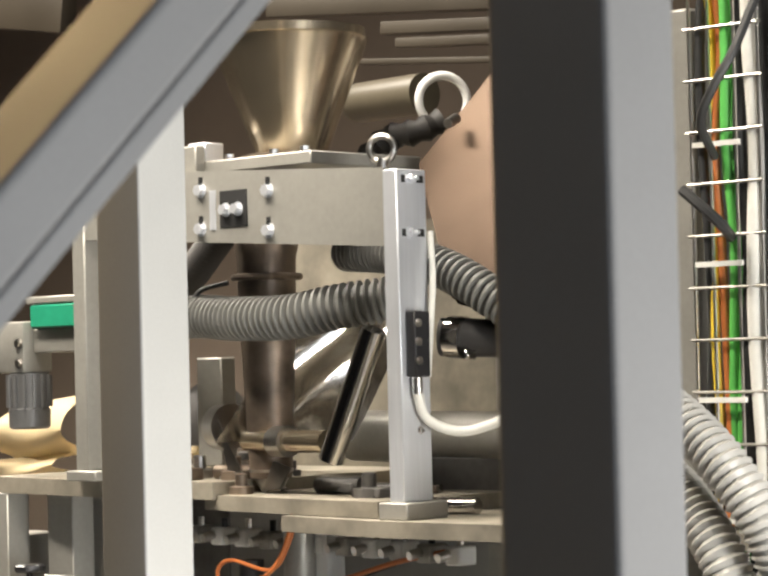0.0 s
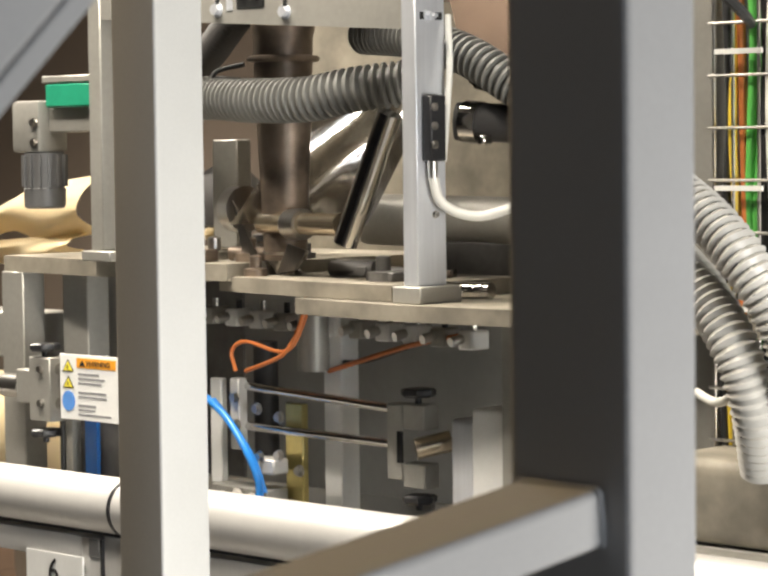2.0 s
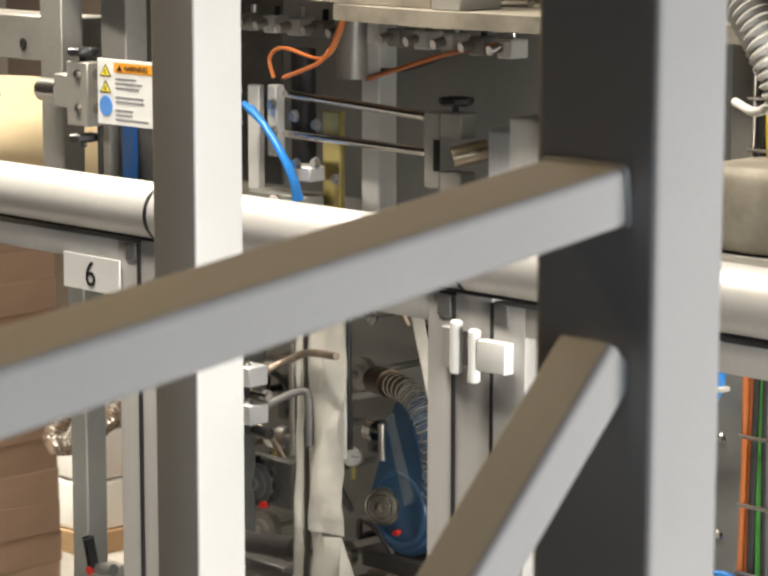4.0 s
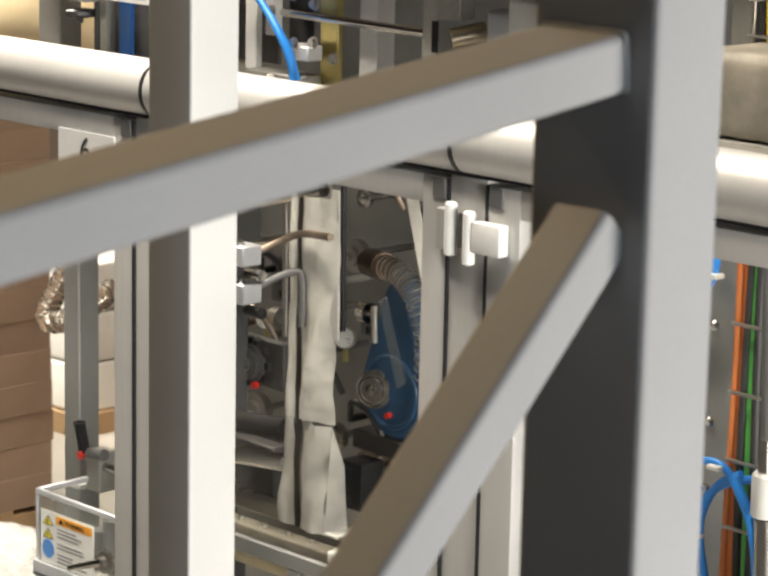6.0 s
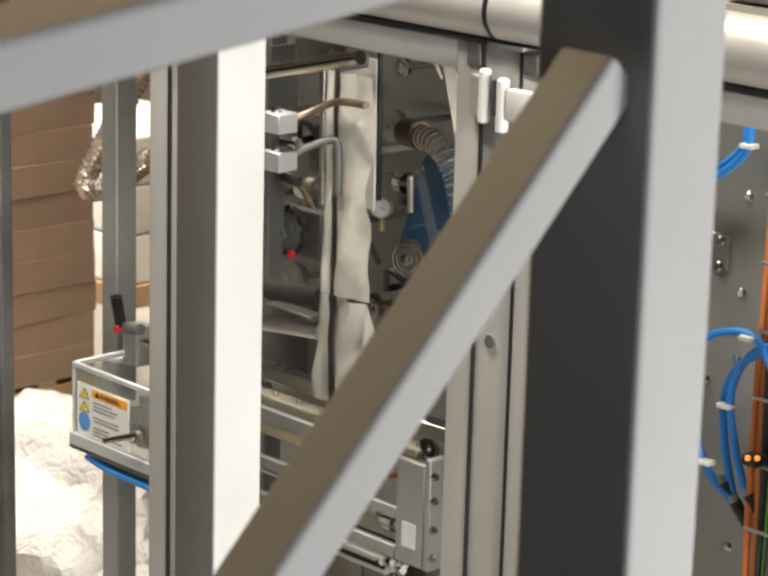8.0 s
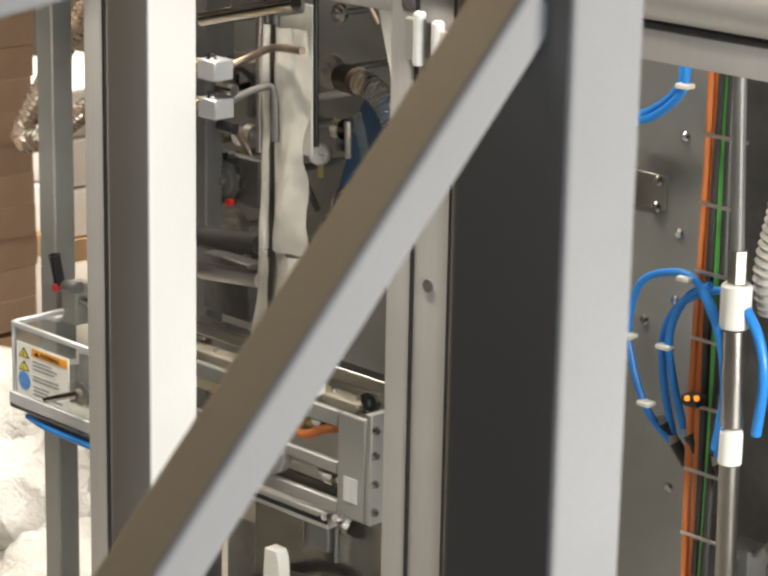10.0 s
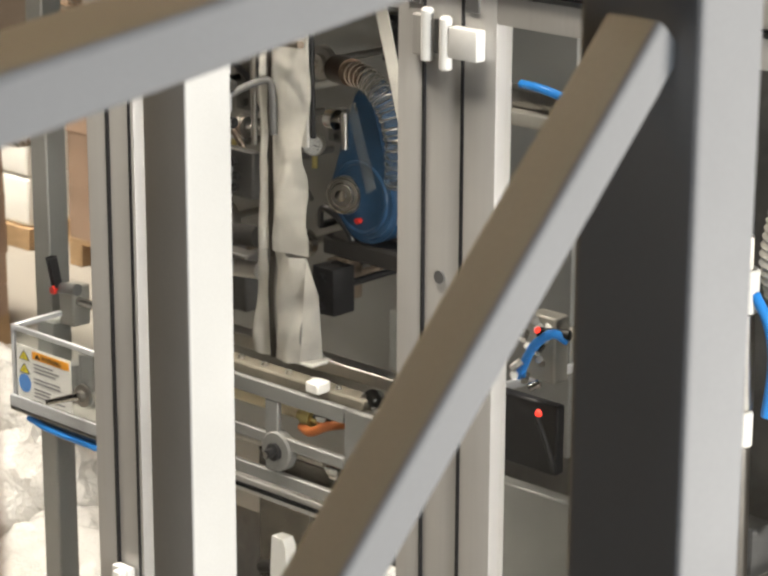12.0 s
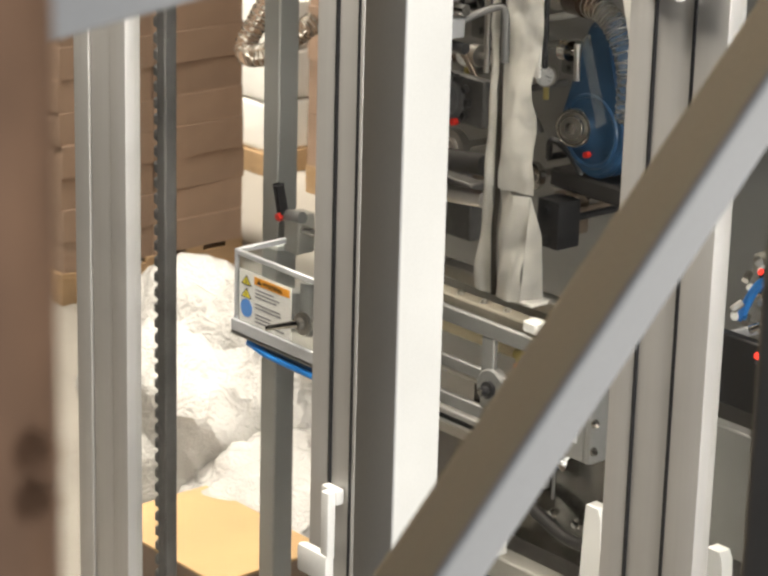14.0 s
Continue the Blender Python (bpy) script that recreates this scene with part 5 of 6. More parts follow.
# clamps with hose barbs
for n, (cy, ey) in enumerate(((252, 215), (330, 290))):
    c = thing("film_clamp", "square aluminium clamp block with a bent rod", "clamp", (-1.0, 0.3, 1.45), "film clamps")
    at = ((-0.972, 0.3, 1.592), (-0.97, 0.3, 1.5))[n]
    part("block", boxed(at[0] - 0.035, at[0] + 0.03, at[1] - 0.02, at[1] + 0.04, at[2] - 0.024, at[2] + 0.024, 0.003), ALU_LIGHT, c)
    bm = bmesh.new()
    bolt(bm, (at[0] - 0.005, at[1], at[2] + 0.024), (0, 0, 1), 0.01, 0.012)
    part("bolt", bm, CHROME, c)
    rodpts = ([(-0.96, 0.32, 1.592), (-0.932, 0.38, 1.618), (-0.868, 0.4, 1.647), (-0.726, 0.36, 1.665)], [(-0.958, 0.32, 1.506), (-0.93, 0.38, 1.535), (-0.901, 0.42, 1.547), (-0.886, 0.42, 1.523), (-0.884, 0.42, 1.416)])[n]
    part("rod", sweep(bmesh.new(), rodpts, 0.0095, 0.012, 12), TARNISH if n == 0 else MOTOR, c)
    part("arm", boxed(at[0] - 0.2, at[0] - 0.03, at[1] - 0.01, at[1] + 0.03, at[2] - 0.012, at[2] + 0.012, 0.002), BRASS, c)
    part("small_cylinder", rod(bmesh.new(), (at[0] + 0.0, at[1] + 0.02, at[2] - 0.045), (at[0] + 0.055, at[1] + 0.02, at[2] - 0.045), 0.014, 16), CHROME if n == 0 else BLACK, c)


def gauge(at):
    g = thing("pressure_gauge", "round pressure gauge with a white dial", "gauge", at, "pressure gauges")
    part("case", spin(bmesh.new(), Vector(at) + Vector((0, 0.025, 0)), (0.5, -0.83, 0.2), [(0, 0.026), (0.02, 0.029), (0.027, 0.029), (0.028, 0.025)], 28), STEEL, g)
    d = part("dial", spin(bmesh.new(), Vector(at) + Vector((0.014, -0.0005, 0.0058)), (0.5, -0.83, 0.2), [(0, 0.0245), (0.001, 0.0245)], 28), PAPER, g)
    part("needle", bar(bmesh.new(), Vector(at) + Vector((0.0155, -0.003, 0.0065)), Vector(at) + Vector((0.0285, 0.004, 0.0035)), 0.003, 0.001, 0), INK, d)
    gs, gu = Vector((0.83, 0.5, 0)), Vector((-0.1, 0.17, 0.98))
    for k in range(9):
        a = math.radians(-135 + 33 * k)
        o = gs * math.sin(a) + gu * math.cos(a)
        c = Vector(at) + Vector((0.0152, -0.0024, 0.0064))
        part("tick", bar(bmesh.new(), c + o * 0.016, c + o * 0.021, 0.002, 0.0008, 0), INK, d)
    part("stem", rod(bmesh.new(), Vector(at) + Vector((0, 0.02, -0.025)), Vector(at) + Vector((0, 0.02, -0.06)), 0.008, 12), BRASS, g)


gauge((-1.508, 0.85, 1.258))
gauge((-1.085, 0.74, 1.299))
# dark wheel assemblies under the gauges
for at in ((-1.375, 0.7, 1.19), (-1.434, 0.7, 0.956)):
    w = thing("feed_wheel", "dark toothed film feed wheel assembly", "feed wheel", at, "feed wheels")
    a = Vector(at)
    part("disc", spin(bmesh.new(), a, (0, -1, 0), [(0, 0.05), (0.015, 0.055), (0.016, 0.04), (0.025, 0.04), (0.026, 0.015), (0.035, 0.013)], 26), MOTOR, w)
    for k in range(10):
        an = 2 * math.pi * k / 10
        part("tooth", bar(bmesh.new(), a + Vector((0.05 * math.cos(an), 0.0, 0.05 * math.sin(an))), a + Vector((0.068 * math.cos(an), 0.0, 0.068 * math.sin(an))), 0.016, 0.02, 0.002, 1), RUBBER, w)
    part("hub", spin(bmesh.new(), a + Vector((0, -0.025, 0)), (0, -1, 0), [(0, 0.018), (0.006, 0.018), (0.0065, 0.008), (0.01, 0.007)], 18), STEEL, w)
    part("red_cap", rod(bmesh.new(), a + Vector((0.04, -0.02, -0.05)), a + Vector((0.04, -0.035, -0.05)), 0.01, 12), RED, w)
    part("mount", boxed(a.x - 0.09, a.x + 0.09, a.y + 0.03, a.y + 0.06, a.z - 0.07, a.z + 0.06, 0.005), DARK_PANEL, w)

# blue drive with its pulley
bl = thing("blue_drive", "blue enamelled belt guard with a ringed steel pulley", "drive", (-1.0, 0.85, 0.98))
h = Vector((-1.0, 0.77, 1.178))
ax = Vector((0.35, -0.93, 0.12)).normalized()


def guard_outline(r0, r1, top, n=14):
    """A round bottom and a narrower round top joined by straight flanks, as (x, z) about the hub."""
    pts = [(0.055 + r0 * math.cos(a), r0 * math.sin(a)) for a in [math.radians(160 + 220 * k / (2 * n)) for k in range(2 * n + 1)]]
    pts += [(0.06 + r1 * math.cos(a), top + r1 * math.sin(a)) for a in [math.radians(20 + 140 * k / n) for k in range(n + 1)]]
    return [(h.x + x, h.z + z) for x, z in pts]


bm = sheet(bmesh.new(), guard_outline(0.122, 0.05, 0.235), h.y + 0.02, h.y + 0.1)
bmesh.ops.recalc_face_normals(bm, faces=bm.faces)
bmesh.ops.bevel(bm, geom=[e for e in bm.edges if all(v.co.y < h.y + 0.05 for v in e.verts)], offset=0.014, segments=3, affect="EDGES")
part("housing", bm, BLUE_MOTOR, bl)
part("belt", sheet(bmesh.new(), guard_outline(0.15, 0.06, 0.2), h.y + 0.101, h.y + 0.13), RUBBER, bl, "black rubber belt")
part("raised_ring", ring(bmesh.new(), h + Vector((0.05, 0.02, 0.0)), (0, -1, 0), 0.092, 0.006, 40, 8), BLUE_MOTOR, bl)
pul = part("pulley", spin(bmesh.new(), h + Vector((0, 0.02, 0)), ax, [(0, 0.05), (0.012, 0.05), (0.02, 0.044), (0.021, 0.03), (0.034, 0.028)], 34), STEEL, bl, "dull pulley with bright rings")
for big, small, off in ((0.045, 0.004, 0.02), (0.03, 0.004, 0.03)):
    part("ring", ring(bmesh.new(), h + Vector((0, 0.02, 0)) + ax * off, ax, big, small, 34, 8), CHROME, pul, "bright steel ring")
part("hub", spin(bmesh.new(), h + Vector((0, 0.02, 0)) + ax * 0.03, ax, [(0, 0.016), (0.012, 0.015), (0.015, 0.009), (0.016, 0.004)], 20), CHROME, pul, "bright steel hub")
part("red_button", rod(bmesh.new(), h + Vector((0.05, 0.02, -0.06)), h + Vector((0.05, 0.005, -0.06)), 0.008, 12), RED, bl)
part("motor_body", spin(bmesh.new(), h + Vector((0.2, 0.16, -0.03)), (1, 0, 0), [(0, 0.07), (0.01, 0.078), (0.2, 0.078), (0.21, 0.06)], 28), BLUE_MOTOR, bl)
part("base", boxed(h.x - 0.09, h.x + 0.3, h.y + 0.02, h.y + 0.2, h.z - 0.175, h.z - 0.125, 0.006), RUBBER, bl, "black base plate")
bm = bmesh.new()
bag_pts = [(0.05, 0.24), (0.075, 0.26), (0.15, 0.05), (0.12, 0.03)]
sheet(bm, [(h.x + x, h.z + z) for x, z in bag_pts], h.y - 0.03, h.y - 0.025)
part("film_scrap", bm, ACRYL, bl, "strip of clear film hanging over the guard")

ch = thing("clear_hose", "clear wire-wound hose with a brass clamp", "hose", (-0.97, 0.77, 1.501))
part("tube", sweep(bmesh.new(), [(-0.979, 0.77, 1.506), (-0.862, 0.73, 1.505), (-0.774, 0.7, 1.461), (-0.739, 0.7, 1.374), (-0.756, 0.72, 1.256)], 0.03, 0.009, 18, 0.002), CLEAR_HOSE, ch)
hp = curve_points([(-0.979, 0.77, 1.506), (-0.862, 0.73, 1.505), (-0.774, 0.7, 1.461), (-0.739, 0.7, 1.374), (-0.756, 0.72, 1.256)], 0.024)
for a, b in zip(hp, hp[1:]):
    part("wire_turn", ring(bmesh.new(), a, b - a, 0.031, 0.0014, 20, 5), STEEL, ch)
part("clamp", rod(bmesh.new(), (-1.034, 0.79, 1.502), (-0.942, 0.75, 1.511), 0.036, 22), COPPERY, ch)
# clear hose at the left, behind the left door
ch2 = thing("clear_hose", "clear wire-wound hose bending behind the clear door", "hose", (-2.394, 0.8, 1.151))
pts = [(-2.217, 0.9, 1.53), (-2.319, 0.88, 1.366), (-2.412, 0.85, 1.201), (-2.447, 0.83, 1.101), (-2.326, 0.83, 1.122), (-2.154, 0.85, 1.237)]
part("tube", sweep(bmesh.new(), pts, 0.032, 0.01, 18, 0.0025), CLEAR_HOSE, ch2)
hp = curve_points(pts, 0.03)
for a, b in zip(hp, hp[1:]):
    part("wire_turn", ring(bmesh.new(), a, b - a, 0.033, 0.0014, 20, 5), STEEL, ch2)
lp = thing("chain_post", "grey post with a hanging drive chain", "post", (-2.698, 0.5, -0.156))
part("post", boxed(-1.93, -1.86, 0.5, 0.57, FLOOR, 1.9, 0.004), PANEL, lp)
part("post", boxed(-1.42, -1.37, 0.62, 0.68, FLOOR, 1.9, 0.004), MOTOR, lp)
part("chain_guide", boxed(-1.9, -1.86, 0.12, 0.16, FLOOR, 1.9, 0.004), DARK_PANEL, lp)
for k in range(60):
    part("chain_link", boxed(-1.925, -1.903, 0.125, 0.15, FLOOR + 0.02 + k * 0.044, FLOOR + 0.052 + k * 0.044, 0.006), MOTOR, lp)
# small mechanical clutter in the forming section and the bay
rnd3 = random.Random(21)
for k in range(46):
    if k < 30:
        a = Vector((rnd3.uniform(-1.75, -0.95), rnd3.uniform(0.75, 1.0), rnd3.uniform(0.85, 1.8)))
    else:
        a = Vector((rnd3.uniform(0.3, 0.85), rnd3.uniform(0.5, 0.8), rnd3.uniform(0.5, 1.1)))
    m = (STEEL, MOTOR, PLATE, BLACK, CHROME, TARNISH)[k % 6]
    s = rnd3.uniform(0.02, 0.045)
    bm = bmesh.new()
    kind = k % 4
    if kind == 0:
        rod(bm, a, a + Vector((rnd3.uniform(0.1, 0.25), 0, rnd3.uniform(-0.03, 0.03))), s * 0.4, 14)
        spin(bm, a, (-1, 0, 0), [(0, s), (s, s), (s * 1.2, s * 0.6)], 18)
    elif kind == 1:
        box(bm, a.x - s, a.x + s, a.y - s, a.y + s, a.z - 1.6 * s, a.z + 1.6 * s, 0.006, 2)
        bolt(bm, a + Vector((0, -s, s)), (0, -1, 0), 0.009)
        bolt(bm, a + Vector((0, -s, -s)), (0, -1, 0), 0.009)
    elif kind == 2:
        spin(bm, a, (0, -1, 0), [(0, s * 1.2), (s * 0.6, s * 1.2), (s * 0.62, s * 0.7), (s, s * 0.7), (s * 1.02, s * 0.3), (s * 1.4, s * 0.28)], 22)
    else:
        sweep(bm, [a, a + Vector((0.04, -0.03, 0.06)), a + Vector((0.1, -0.02, 0.03)), a + Vector((0.14, 0.02, -0.08))], 0.009, 0.014, 9)
    rod(bm, a, (a.x, 1.13 if k < 30 else 1.25, a.z), 0.01, 10)
    single("machine_fitting", bm, m, "small machine fitting on a stay rod in the housing", "machine fitting", "fittings in the housing")

# ---- sealing carriage that travels up and down ----
car = thing("sealing_carriage", "grey sealing carriage with clear guard box and warning plate", "sealing carriage", (-0.9, 0.35, 0.75))
gb = part("guard_box", boxed(-1.65, -1.3, 0.2, 0.205, 0.775, 0.995, 0.001), ACRYL, car, "clear acrylic guard box")
part("wall", boxed(-1.65, -1.645, 0.205, 0.5, 0.775, 0.995, 0.001), ACRYL, gb)
part("wall", boxed(-1.645, -1.3, 0.495, 0.5, 0.775, 0.995, 0.001), ACRYL, gb)
part("edge", boxed(-1.652, -1.3, 0.194, 0.206, 0.985, 0.999, 0.002), ALU_LIGHT, gb, "pale edge strip")
part("edge", boxed(-1.655, -1.641, 0.206, 0.5, 0.985, 0.999, 0.002), ALU_LIGHT, gb, "pale edge strip")
part("edge", boxed(-1.654, -1.642, 0.196, 0.208, 0.775, 0.985, 0.002), ALU_LIGHT, gb, "pale edge strip")
part("floor_plate", boxed(-1.66, -1.3, 0.19, 0.5, 0.762, 0.775, 0.002), PLATE, gb)
part("lower_wall", boxed(-1.66, -1.3, 0.19, 0.2, 0.765, 0.805, 0.002), ALU_LIGHT, gb)
warning_plate("warning_plate", gb, -1.632, -1.41, 0.196, 0.808, 0.95)
part("tray", boxed(-1.60, -1.28, 0.21, 0.5, 0.735, 0.761, 0.006, 2), BLUE_MOTOR, car, "blue drip tray")
part("tray_edge", sweep(bmesh.new(), [(-1.6, 0.205, 0.748), (-1.5, 0.2, 0.738), (-1.28, 0.2, 0.735)], 0.009, 0.02), BLUE, car, "blue tube under the box")
part("clamp_boss", spin(bmesh.new(), (-1.36, 0.2, 0.87), (0, -1, 0), [(0, 0.03), (0.01, 0.03), (0.011, 0.016), (0.025, 0.014)], 22), STEEL, car)
part("clamp_lever", rod(bmesh.new(), (-1.36, 0.18, 0.872), (-1.43, 0.13, 0.85), 0.011, 14, 0.007), CHROME, car, "steel clamping lever")
for x, z in ((-1.56, 0.86), (-1.5, 0.9), (-1.42, 0.92)):
    part("inner_part", rod(bmesh.new(), (x, 0.33, z - 0.08), (x, 0.33, z + 0.02), 0.025, 16), MOTOR, car)
lv = Vector((-1.633, 0.36, 1.063))
lever = part("lever_hub", rod(bmesh.new(), lv + Vector((-0.02, 0, 0)), lv + Vector((0.06, 0, 0.01)), 0.016, 16), MOTOR, car)
part("lever_grip", bar(bmesh.new(), lv + Vector((-0.01, -0.01, 0.0)), lv + Vector((-0.02, -0.02, 0.085)), 0.016, 0.016, 0.005, 2), BLACK, lever, "black clamping grip")
part("red_cap", rod(bmesh.new(), lv + Vector((-0.012, -0.015, 0.0)), lv + Vector((-0.012, -0.028, -0.002)), 0.011, 14), RED, lever)
part("guide_rod", rod(bmesh.new(), lv + Vector((0.03, 0.02, -0.03)), lv + Vector((0.55, 0.02, -0.03)), 0.012, 14), CHROME, car)
part("guide_block", boxed(lv.x - 0.02, lv.x + 0.04, lv.y, lv.y + 0.06, lv.z - 0.1, lv.z + 0.01, 0.004), PLATE, car)
part("guide_block", boxed(lv.x - 0.07, lv.x - 0.02, lv.y - 0.02, lv.y + 0.03, lv.z - 0.1, lv.z - 0.085, 0.003), WHITE, car)
# front frame with windows
FY = 0.3
part("top_rail", boxed(-1.3, -0.531, FY, FY + 0.018, 0.972, 1.012, 0.003), CARRIAGE, car)
part("middle_rail", boxed(-1.3, -0.531, FY, FY + 0.018, 0.856, 0.886, 0.003), CARRIAGE, car)
part("bottom_rail", boxed(-1.3, -0.531, FY, FY + 0.018, 0.757, 0.79, 0.003), CARRIAGE, car)
end = part("end_plate", boxed(-0.53, -0.4355, FY, FY + 0.018, 0.757, 1.012, 0.004), CARRIAGE, car)
part("web", boxed(-0.80, -0.755, FY + 0.001, FY + 0.017, 0.7905, 0.9715, 0.003), CARRIAGE, car)
bossp = part("roller_boss", spin(bmesh.new(), (-0.757, FY + 0.02, 0.847), (0, -1, 0), [(0, 0.05), (0.022, 0.05), (0.026, 0.046)], 30), CARRIAGE, car)
part("roller_pin", spin(bmesh.new(), (-0.757, FY - 0.006, 0.847), (0, -1, 0), [(0, 0.022), (0.01, 0.022), (0.011, 0.012), (0.03, 0.011)], 20), BLACK, bossp)
part("pin_end", rod(bmesh.new(), (-0.757, FY - 0.036, 0.847), (-0.757, FY - 0.04, 0.847), 0.008, 12), CHROME, bossp)
side = part("side_plate", boxed(-0.435, -0.417, FY, FY + 0.22, 0.757, 1.03, 0.003), CARRIAGE, car)
for z in (0.79, 0.86, 0.93, 0.99):
    bm = bmesh.new()
    bolt(bm, (-0.417, FY + 0.012, z), (1, 0, 0), 0.008, 0.008)
    part("screw", bm, CHROME, side)
    part("slot", boxed(-0.4175, -0.415, FY + 0.06, FY + 0.15, z - 0.012, z + 0.012, 0.002), INK, side) if z in (0.79, 0.93) else None
part("label", boxed(-0.505, -0.46, FY - 0.002, FY, 0.80, 0.86, 0), ALU_LIGHT, end, "pale printed tag")
for z, y, r, m in ((0.925, 0.4, 0.026, CREAM), (0.825, 0.38, 0.02, STEEL), (0.9, 0.5, 0.02, CHROME), (0.95, 0.47, 0.014, CHROME)):
    part("roller", rod(bmesh.new(), (-1.28, y, z), (-0.66, y, z), r, 20), m, car)
for x, z in ((-0.70, 0.925), (-0.64, 0.935), (-0.6, 0.81)):
    part("spring_coupling", spin(bmesh.new(), (x - 0.05, 0.37, z), (1, 0, 0), [(0, 0.012), (0.02, 0.012), (0.021, 0.022), (0.05, 0.022), (0.051, 0.014), (0.08, 0.014)], 18), CHROME if x > -0.68 else BRASS, car)
part("copper_tube", sweep(bmesh.new(), [(-0.73, 0.36, 0.9), (-0.68, 0.34, 0.905), (-0.63, 0.35, 0.93), (-0.6, 0.38, 0.935)], 0.012, 0.012), COPPER, car)
part("jaw_front", boxed(-1.28, -0.50, 0.335, 0.385, 1.0, 1.028, 0.004), DUSTY, car, "worn beige sealing jaw")
part("jaw_back", boxed(-1.28, -0.50, 0.48, 0.53, 1.0, 1.035, 0.004), STEEL, car)
part("white_block", boxed(-0.66, -0.615, 0.30, 0.345, 1.022, 1.05, 0.004), WHITE, car)
for k in range(9):
    x = -1.2 + 0.085 * k
    bm = bmesh.new()
    bolt(bm, (x, 0.36, 1.028), (0, 0, 1), 0.007, 0.006)
    part("screw", bm, STEEL, car)
part("clevis", spin(bmesh.new(), (-0.5, 0.38, 1.02), (0.2, -1, 0.3), [(0, 0.026), (0.02, 0.026), (0.021, 0.012), (0.03, 0.011)], 20), CHROME, car)
part("rear_bar", boxed(-1.28, -0.43, 0.56, 0.6, 0.93, 0.99, 0.004), PLATE, car)
part("carriage_base", boxed(-1.2, -0.6, 0.34, 0.4, 0.685, 0.725, 0.003), ALU, car)
part("base_lip", boxed(-1.2, -0.6, 0.335, 0.34, 0.70, 0.71, 0), INK, car)
for k in range(7):
    a = Vector((-0.62 + 0.012 * k, 0.34 + 0.01 * (k % 3), 0.715 + 0.008 * (k % 2)))
    part("cable_fitting", rod(bmesh.new(), a, a + Vector((0.03, -0.02, 0.012)), 0.009, 12), CHROME, car)
part("hanger", boxed(-0.68, -0.61, 0.35, 0.37, 0.62, 0.69, 0.003), MOTOR, car)
for x in (-0.7, -0.59):
    part("pin", rod(bmesh.new(), (x, 0.36, 0.6), (x, 0.36, 0.69), 0.004, 8), MOTOR, car)
part("hook", sweep(bmesh.new(), [(-0.6, 0.36, 0.72), (-0.56, 0.34, 0.715), (-0.53, 0.33, 0.705)], 0.006, 0.01), TARNISH, car)
chain = part("drive_chain", boxed(-1.34, -1.325, 0.42, 0.45, 0.3, 0.74, 0.003), RUBBER, car, "dark cable chain")
for k in range(16):
    part("chain_link", boxed(-1.352, -1.313, 0.41, 0.46, 0.31 + 0.027 * k, 0.328 + 0.027 * k, 0.004), MOTOR, chain)
# strut pieces to the right of the end plate
part("strut", bar(bmesh.new(), (-0.42, 0.45, 1.0), (-0.05, 0.6, 1.16), 0.02, 0.02, 0.003), ALU_LIGHT, car)
part("clear_cover", boxed(-0.62, -0.36, 0.55, 0.555, 1.03, 1.18, 0.002), ACRYL, car)

low = thing("lower_rail", "grey lower rail with white sensor brackets and bolt rows", "rail", (-0.4, 0.3, 0.2))
part("beam", boxed(-1.2, 0.2, 0.3, 0.36, 0.16, 0.22, 0.004), PLATE, low)
part("web", boxed(-0.95, -0.15, 0.42, 0.43, 0.22, 0.6, 0.003), GLOSS_PANEL, low, "grey sheet behind the brackets")
for x, top in ((-0.79, 0.44), (-0.43, 0.46), (-0.05, 0.485)):
    bm = sheet(bmesh.new(), [(x, 0.22), (x + 0.075, 0.22), (x + 0.06, top - 0.02), (x + 0.05, top), (x + 0.012, top), (x + 0.008, top - 0.05)], 0.3, 0.335)
    part("bracket", bm, WHITE, low, "white sensor bracket")
for z in (0.33, 0.56):
    for k in (range(2, 7) if z < 0.5 else range(5, 9)):
        bm = bolt(bmesh.new(), (-0.9 + 0.085 * k, 0.42, z), (0, -1, 0), 0.009, 0.012)
        part("bolt", bm, CHROME, low)
part("hose", sweep(bmesh.new(), [(-0.9, 0.38, 0.3), (-0.7, 0.36, 0.36), (-0.5, 0.37, 0.31), (-0.25, 0.38, 0.42)], 0.016, 0.014, 12), RUBBER, low, "black hose along the rail")

# ---- film tube that is filled and drawn down with the jaws ----
bag = thing("film_bag", "pale foil film bag with a dark stripe held in the jaws", "bag", (-0.84, 0.43, 1.03))


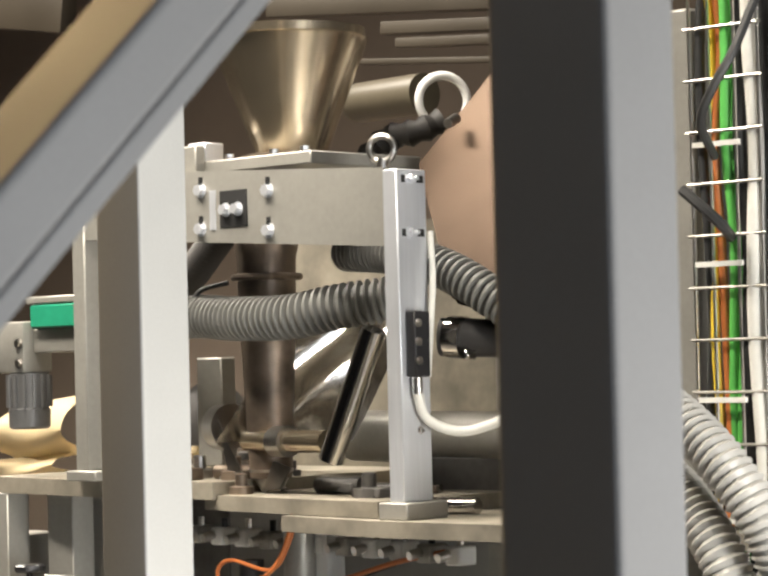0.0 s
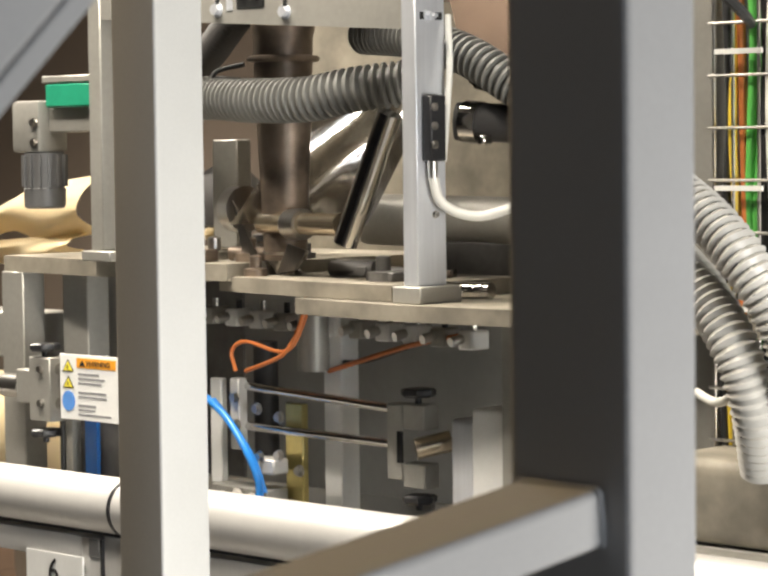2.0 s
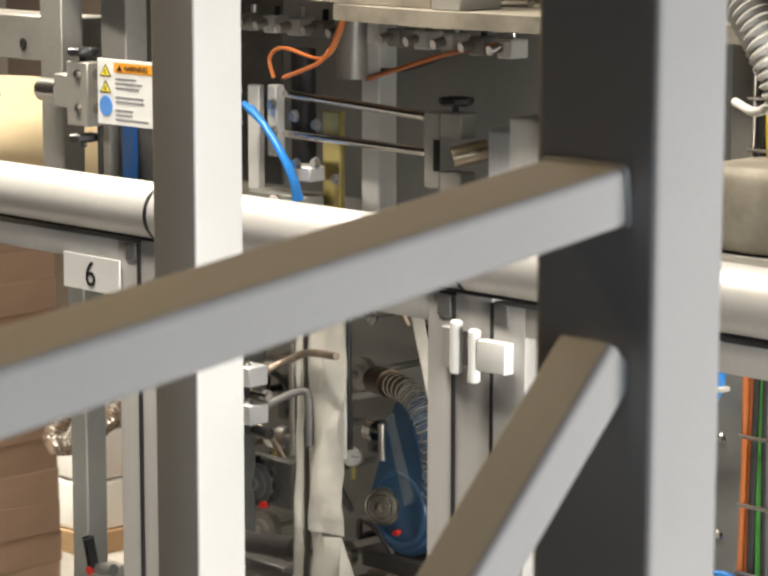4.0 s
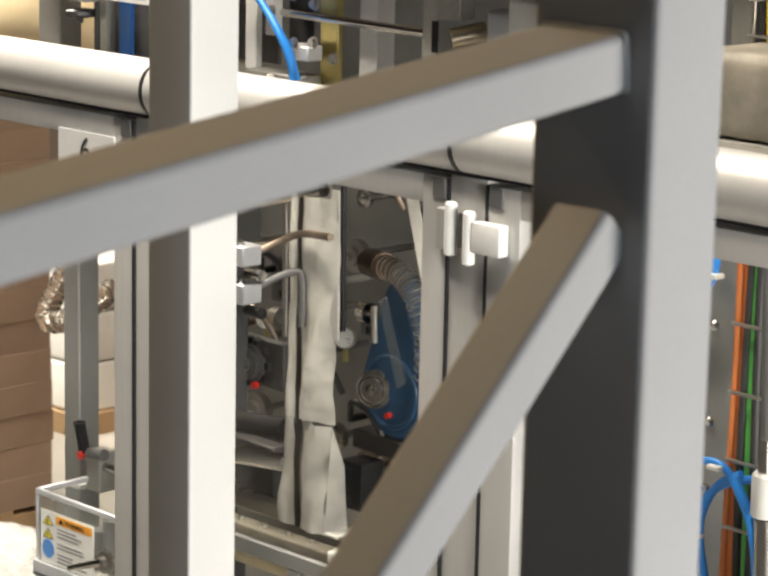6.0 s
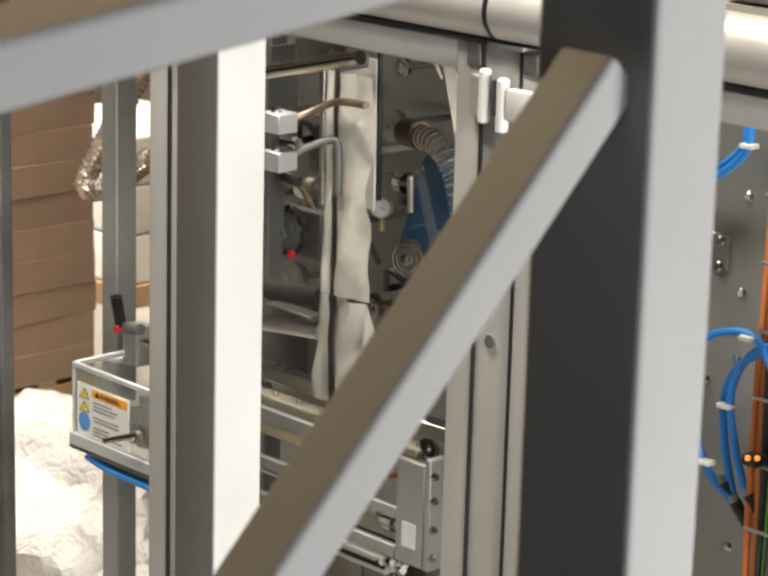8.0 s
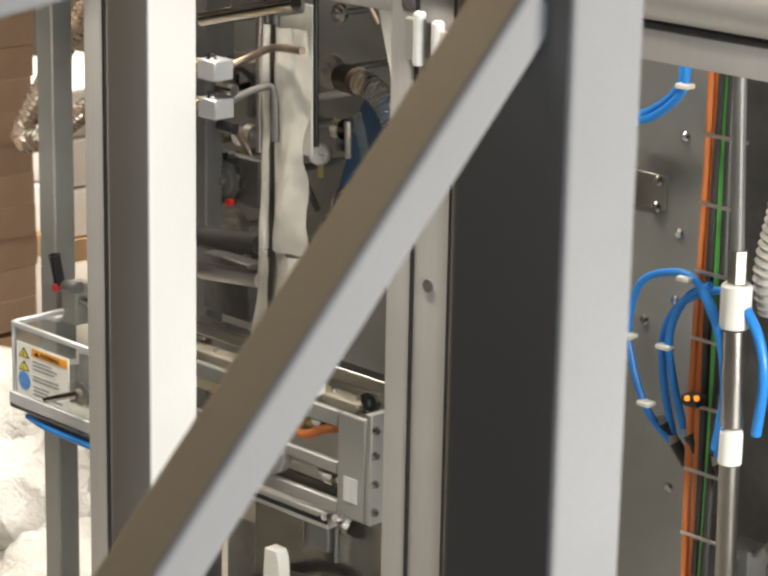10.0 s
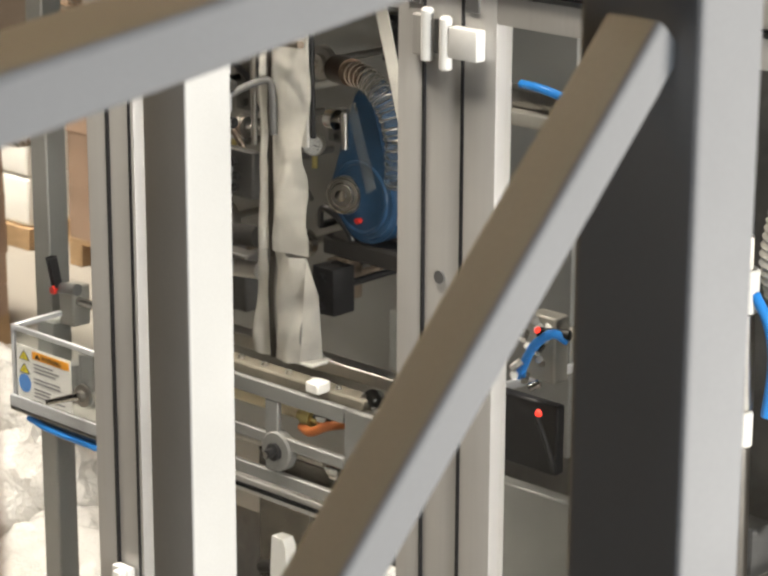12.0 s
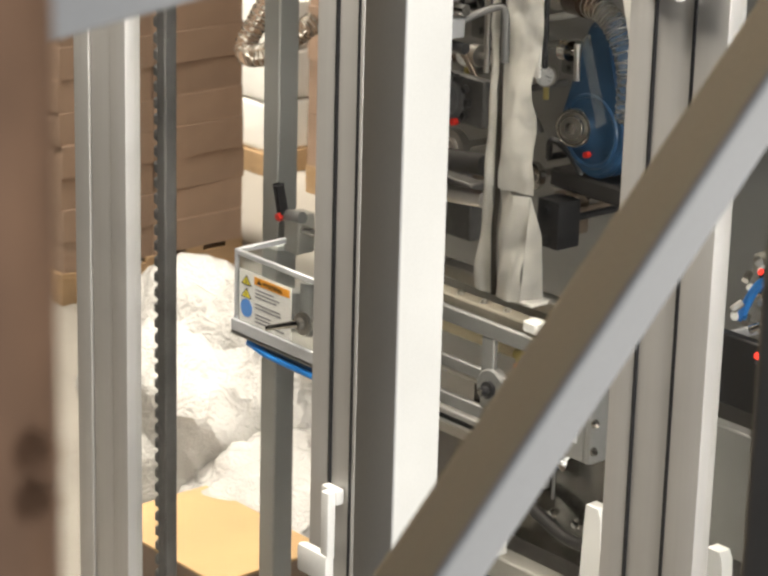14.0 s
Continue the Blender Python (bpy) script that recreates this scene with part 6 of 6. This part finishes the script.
def film_panel(xs_bottom, xs_top, y_b, y_t, z0, z1, seed, mat, name, wob=0.006, n=14):
    bm = bmesh.new()
    rows = []
    for j in range(n + 1):
        t = j / n
        row = []
        for i in range(7):
            u = i / 6
            x = (xs_bottom[0] * (1 - u) + xs_bottom[1] * u) * (1 - t) + (xs_top[0] * (1 - u) + xs_top[1] * u) * t
            y = y_b * (1 - t) + y_t * t
            w = noise.noise(Vector((x * 22, seed, z0 + (z1 - z0) * t * 9)))
            row.append(bm.verts.new((x, y + wob * w * 2 + (0.01 * math.sin(u * math.pi) * -1), z0 + (z1 - z0) * t)))
        rows.append(row)
    for a, b in zip(rows, rows[1:]):
        for i in range(6):
            bm.faces.new((a[i], a[i + 1], b[i + 1], b[i]))
    bmesh.ops.solidify(bm, geom=bm.faces[:], thickness=0.003)
    return part(name, bm, mat, bag)


film_panel((-0.965, -0.907), (-0.95, -0.915), 0.425, 0.43, 1.03, 1.30, 1, FILM, "front_panel", 0.008)
film_panel((-0.907, -0.88), (-0.915, -0.895), 0.427, 0.432, 1.03, 1.30, 2, FILM_DARK, "stripe")
film_panel((-0.88, -0.80), (-0.895, -0.79), 0.42, 0.43, 1.03, 1.30, 3, FILM, "front_panel", 0.014)
film_panel((-0.95, -0.915), (-0.945, -0.92), 0.43, 0.44, 1.3005, 1.85, 4, FILM, "tube_panel")
film_panel((-0.915, -0.897), (-0.92, -0.905), 0.432, 0.442, 1.3005, 1.85, 5, FILM_DARK, "stripe")
film_panel((-0.897, -0.79), (-0.905, -0.79), 0.43, 0.44, 1.3005, 1.85, 6, FILM, "tube_panel", 0.014)
bm = bmesh.new()
sidev = [bm.verts.new(p) for p in ((-0.80, 0.422, 1.03), (-0.778, 0.48, 1.03), (-0.776, 0.465, 1.2), (-0.788, 0.434, 1.3))]
bm.faces.new(sidev)
bmesh.ops.solidify(bm, geom=bm.faces[:], thickness=0.003)
part("gusset", bm, FILM, bag)
part("bottom_fold", boxed(-0.955, -0.76, 0.424, 0.5, 1.026, 1.036, 0.003), FILM, bag)


def stroke(t):
    """Height of the carriage over its place at mid stroke: quick up, slow down, every 1.91 s."""
    s = (t - 6.48) % 1.91
    if s < 0.5:
        u = s / 0.5
        z = 0.768 + 0.322 * u * u * (3 - 2 * u)
    else:
        z = 1.09 - 0.322 * (s - 0.5) / 1.41
    return z - 0.995


def motions():
    """The carriage and the film bag travel together."""
    times = [round(0.1 * k, 1) for k in range(141)]
    walk(car, [(t, pose(-0.9, 0.35, 0.75 + stroke(t))) for t in times])
    walk(bag, [(t, pose(-0.84, 0.43, 1.03 + stroke(t))) for t in times])


motions()
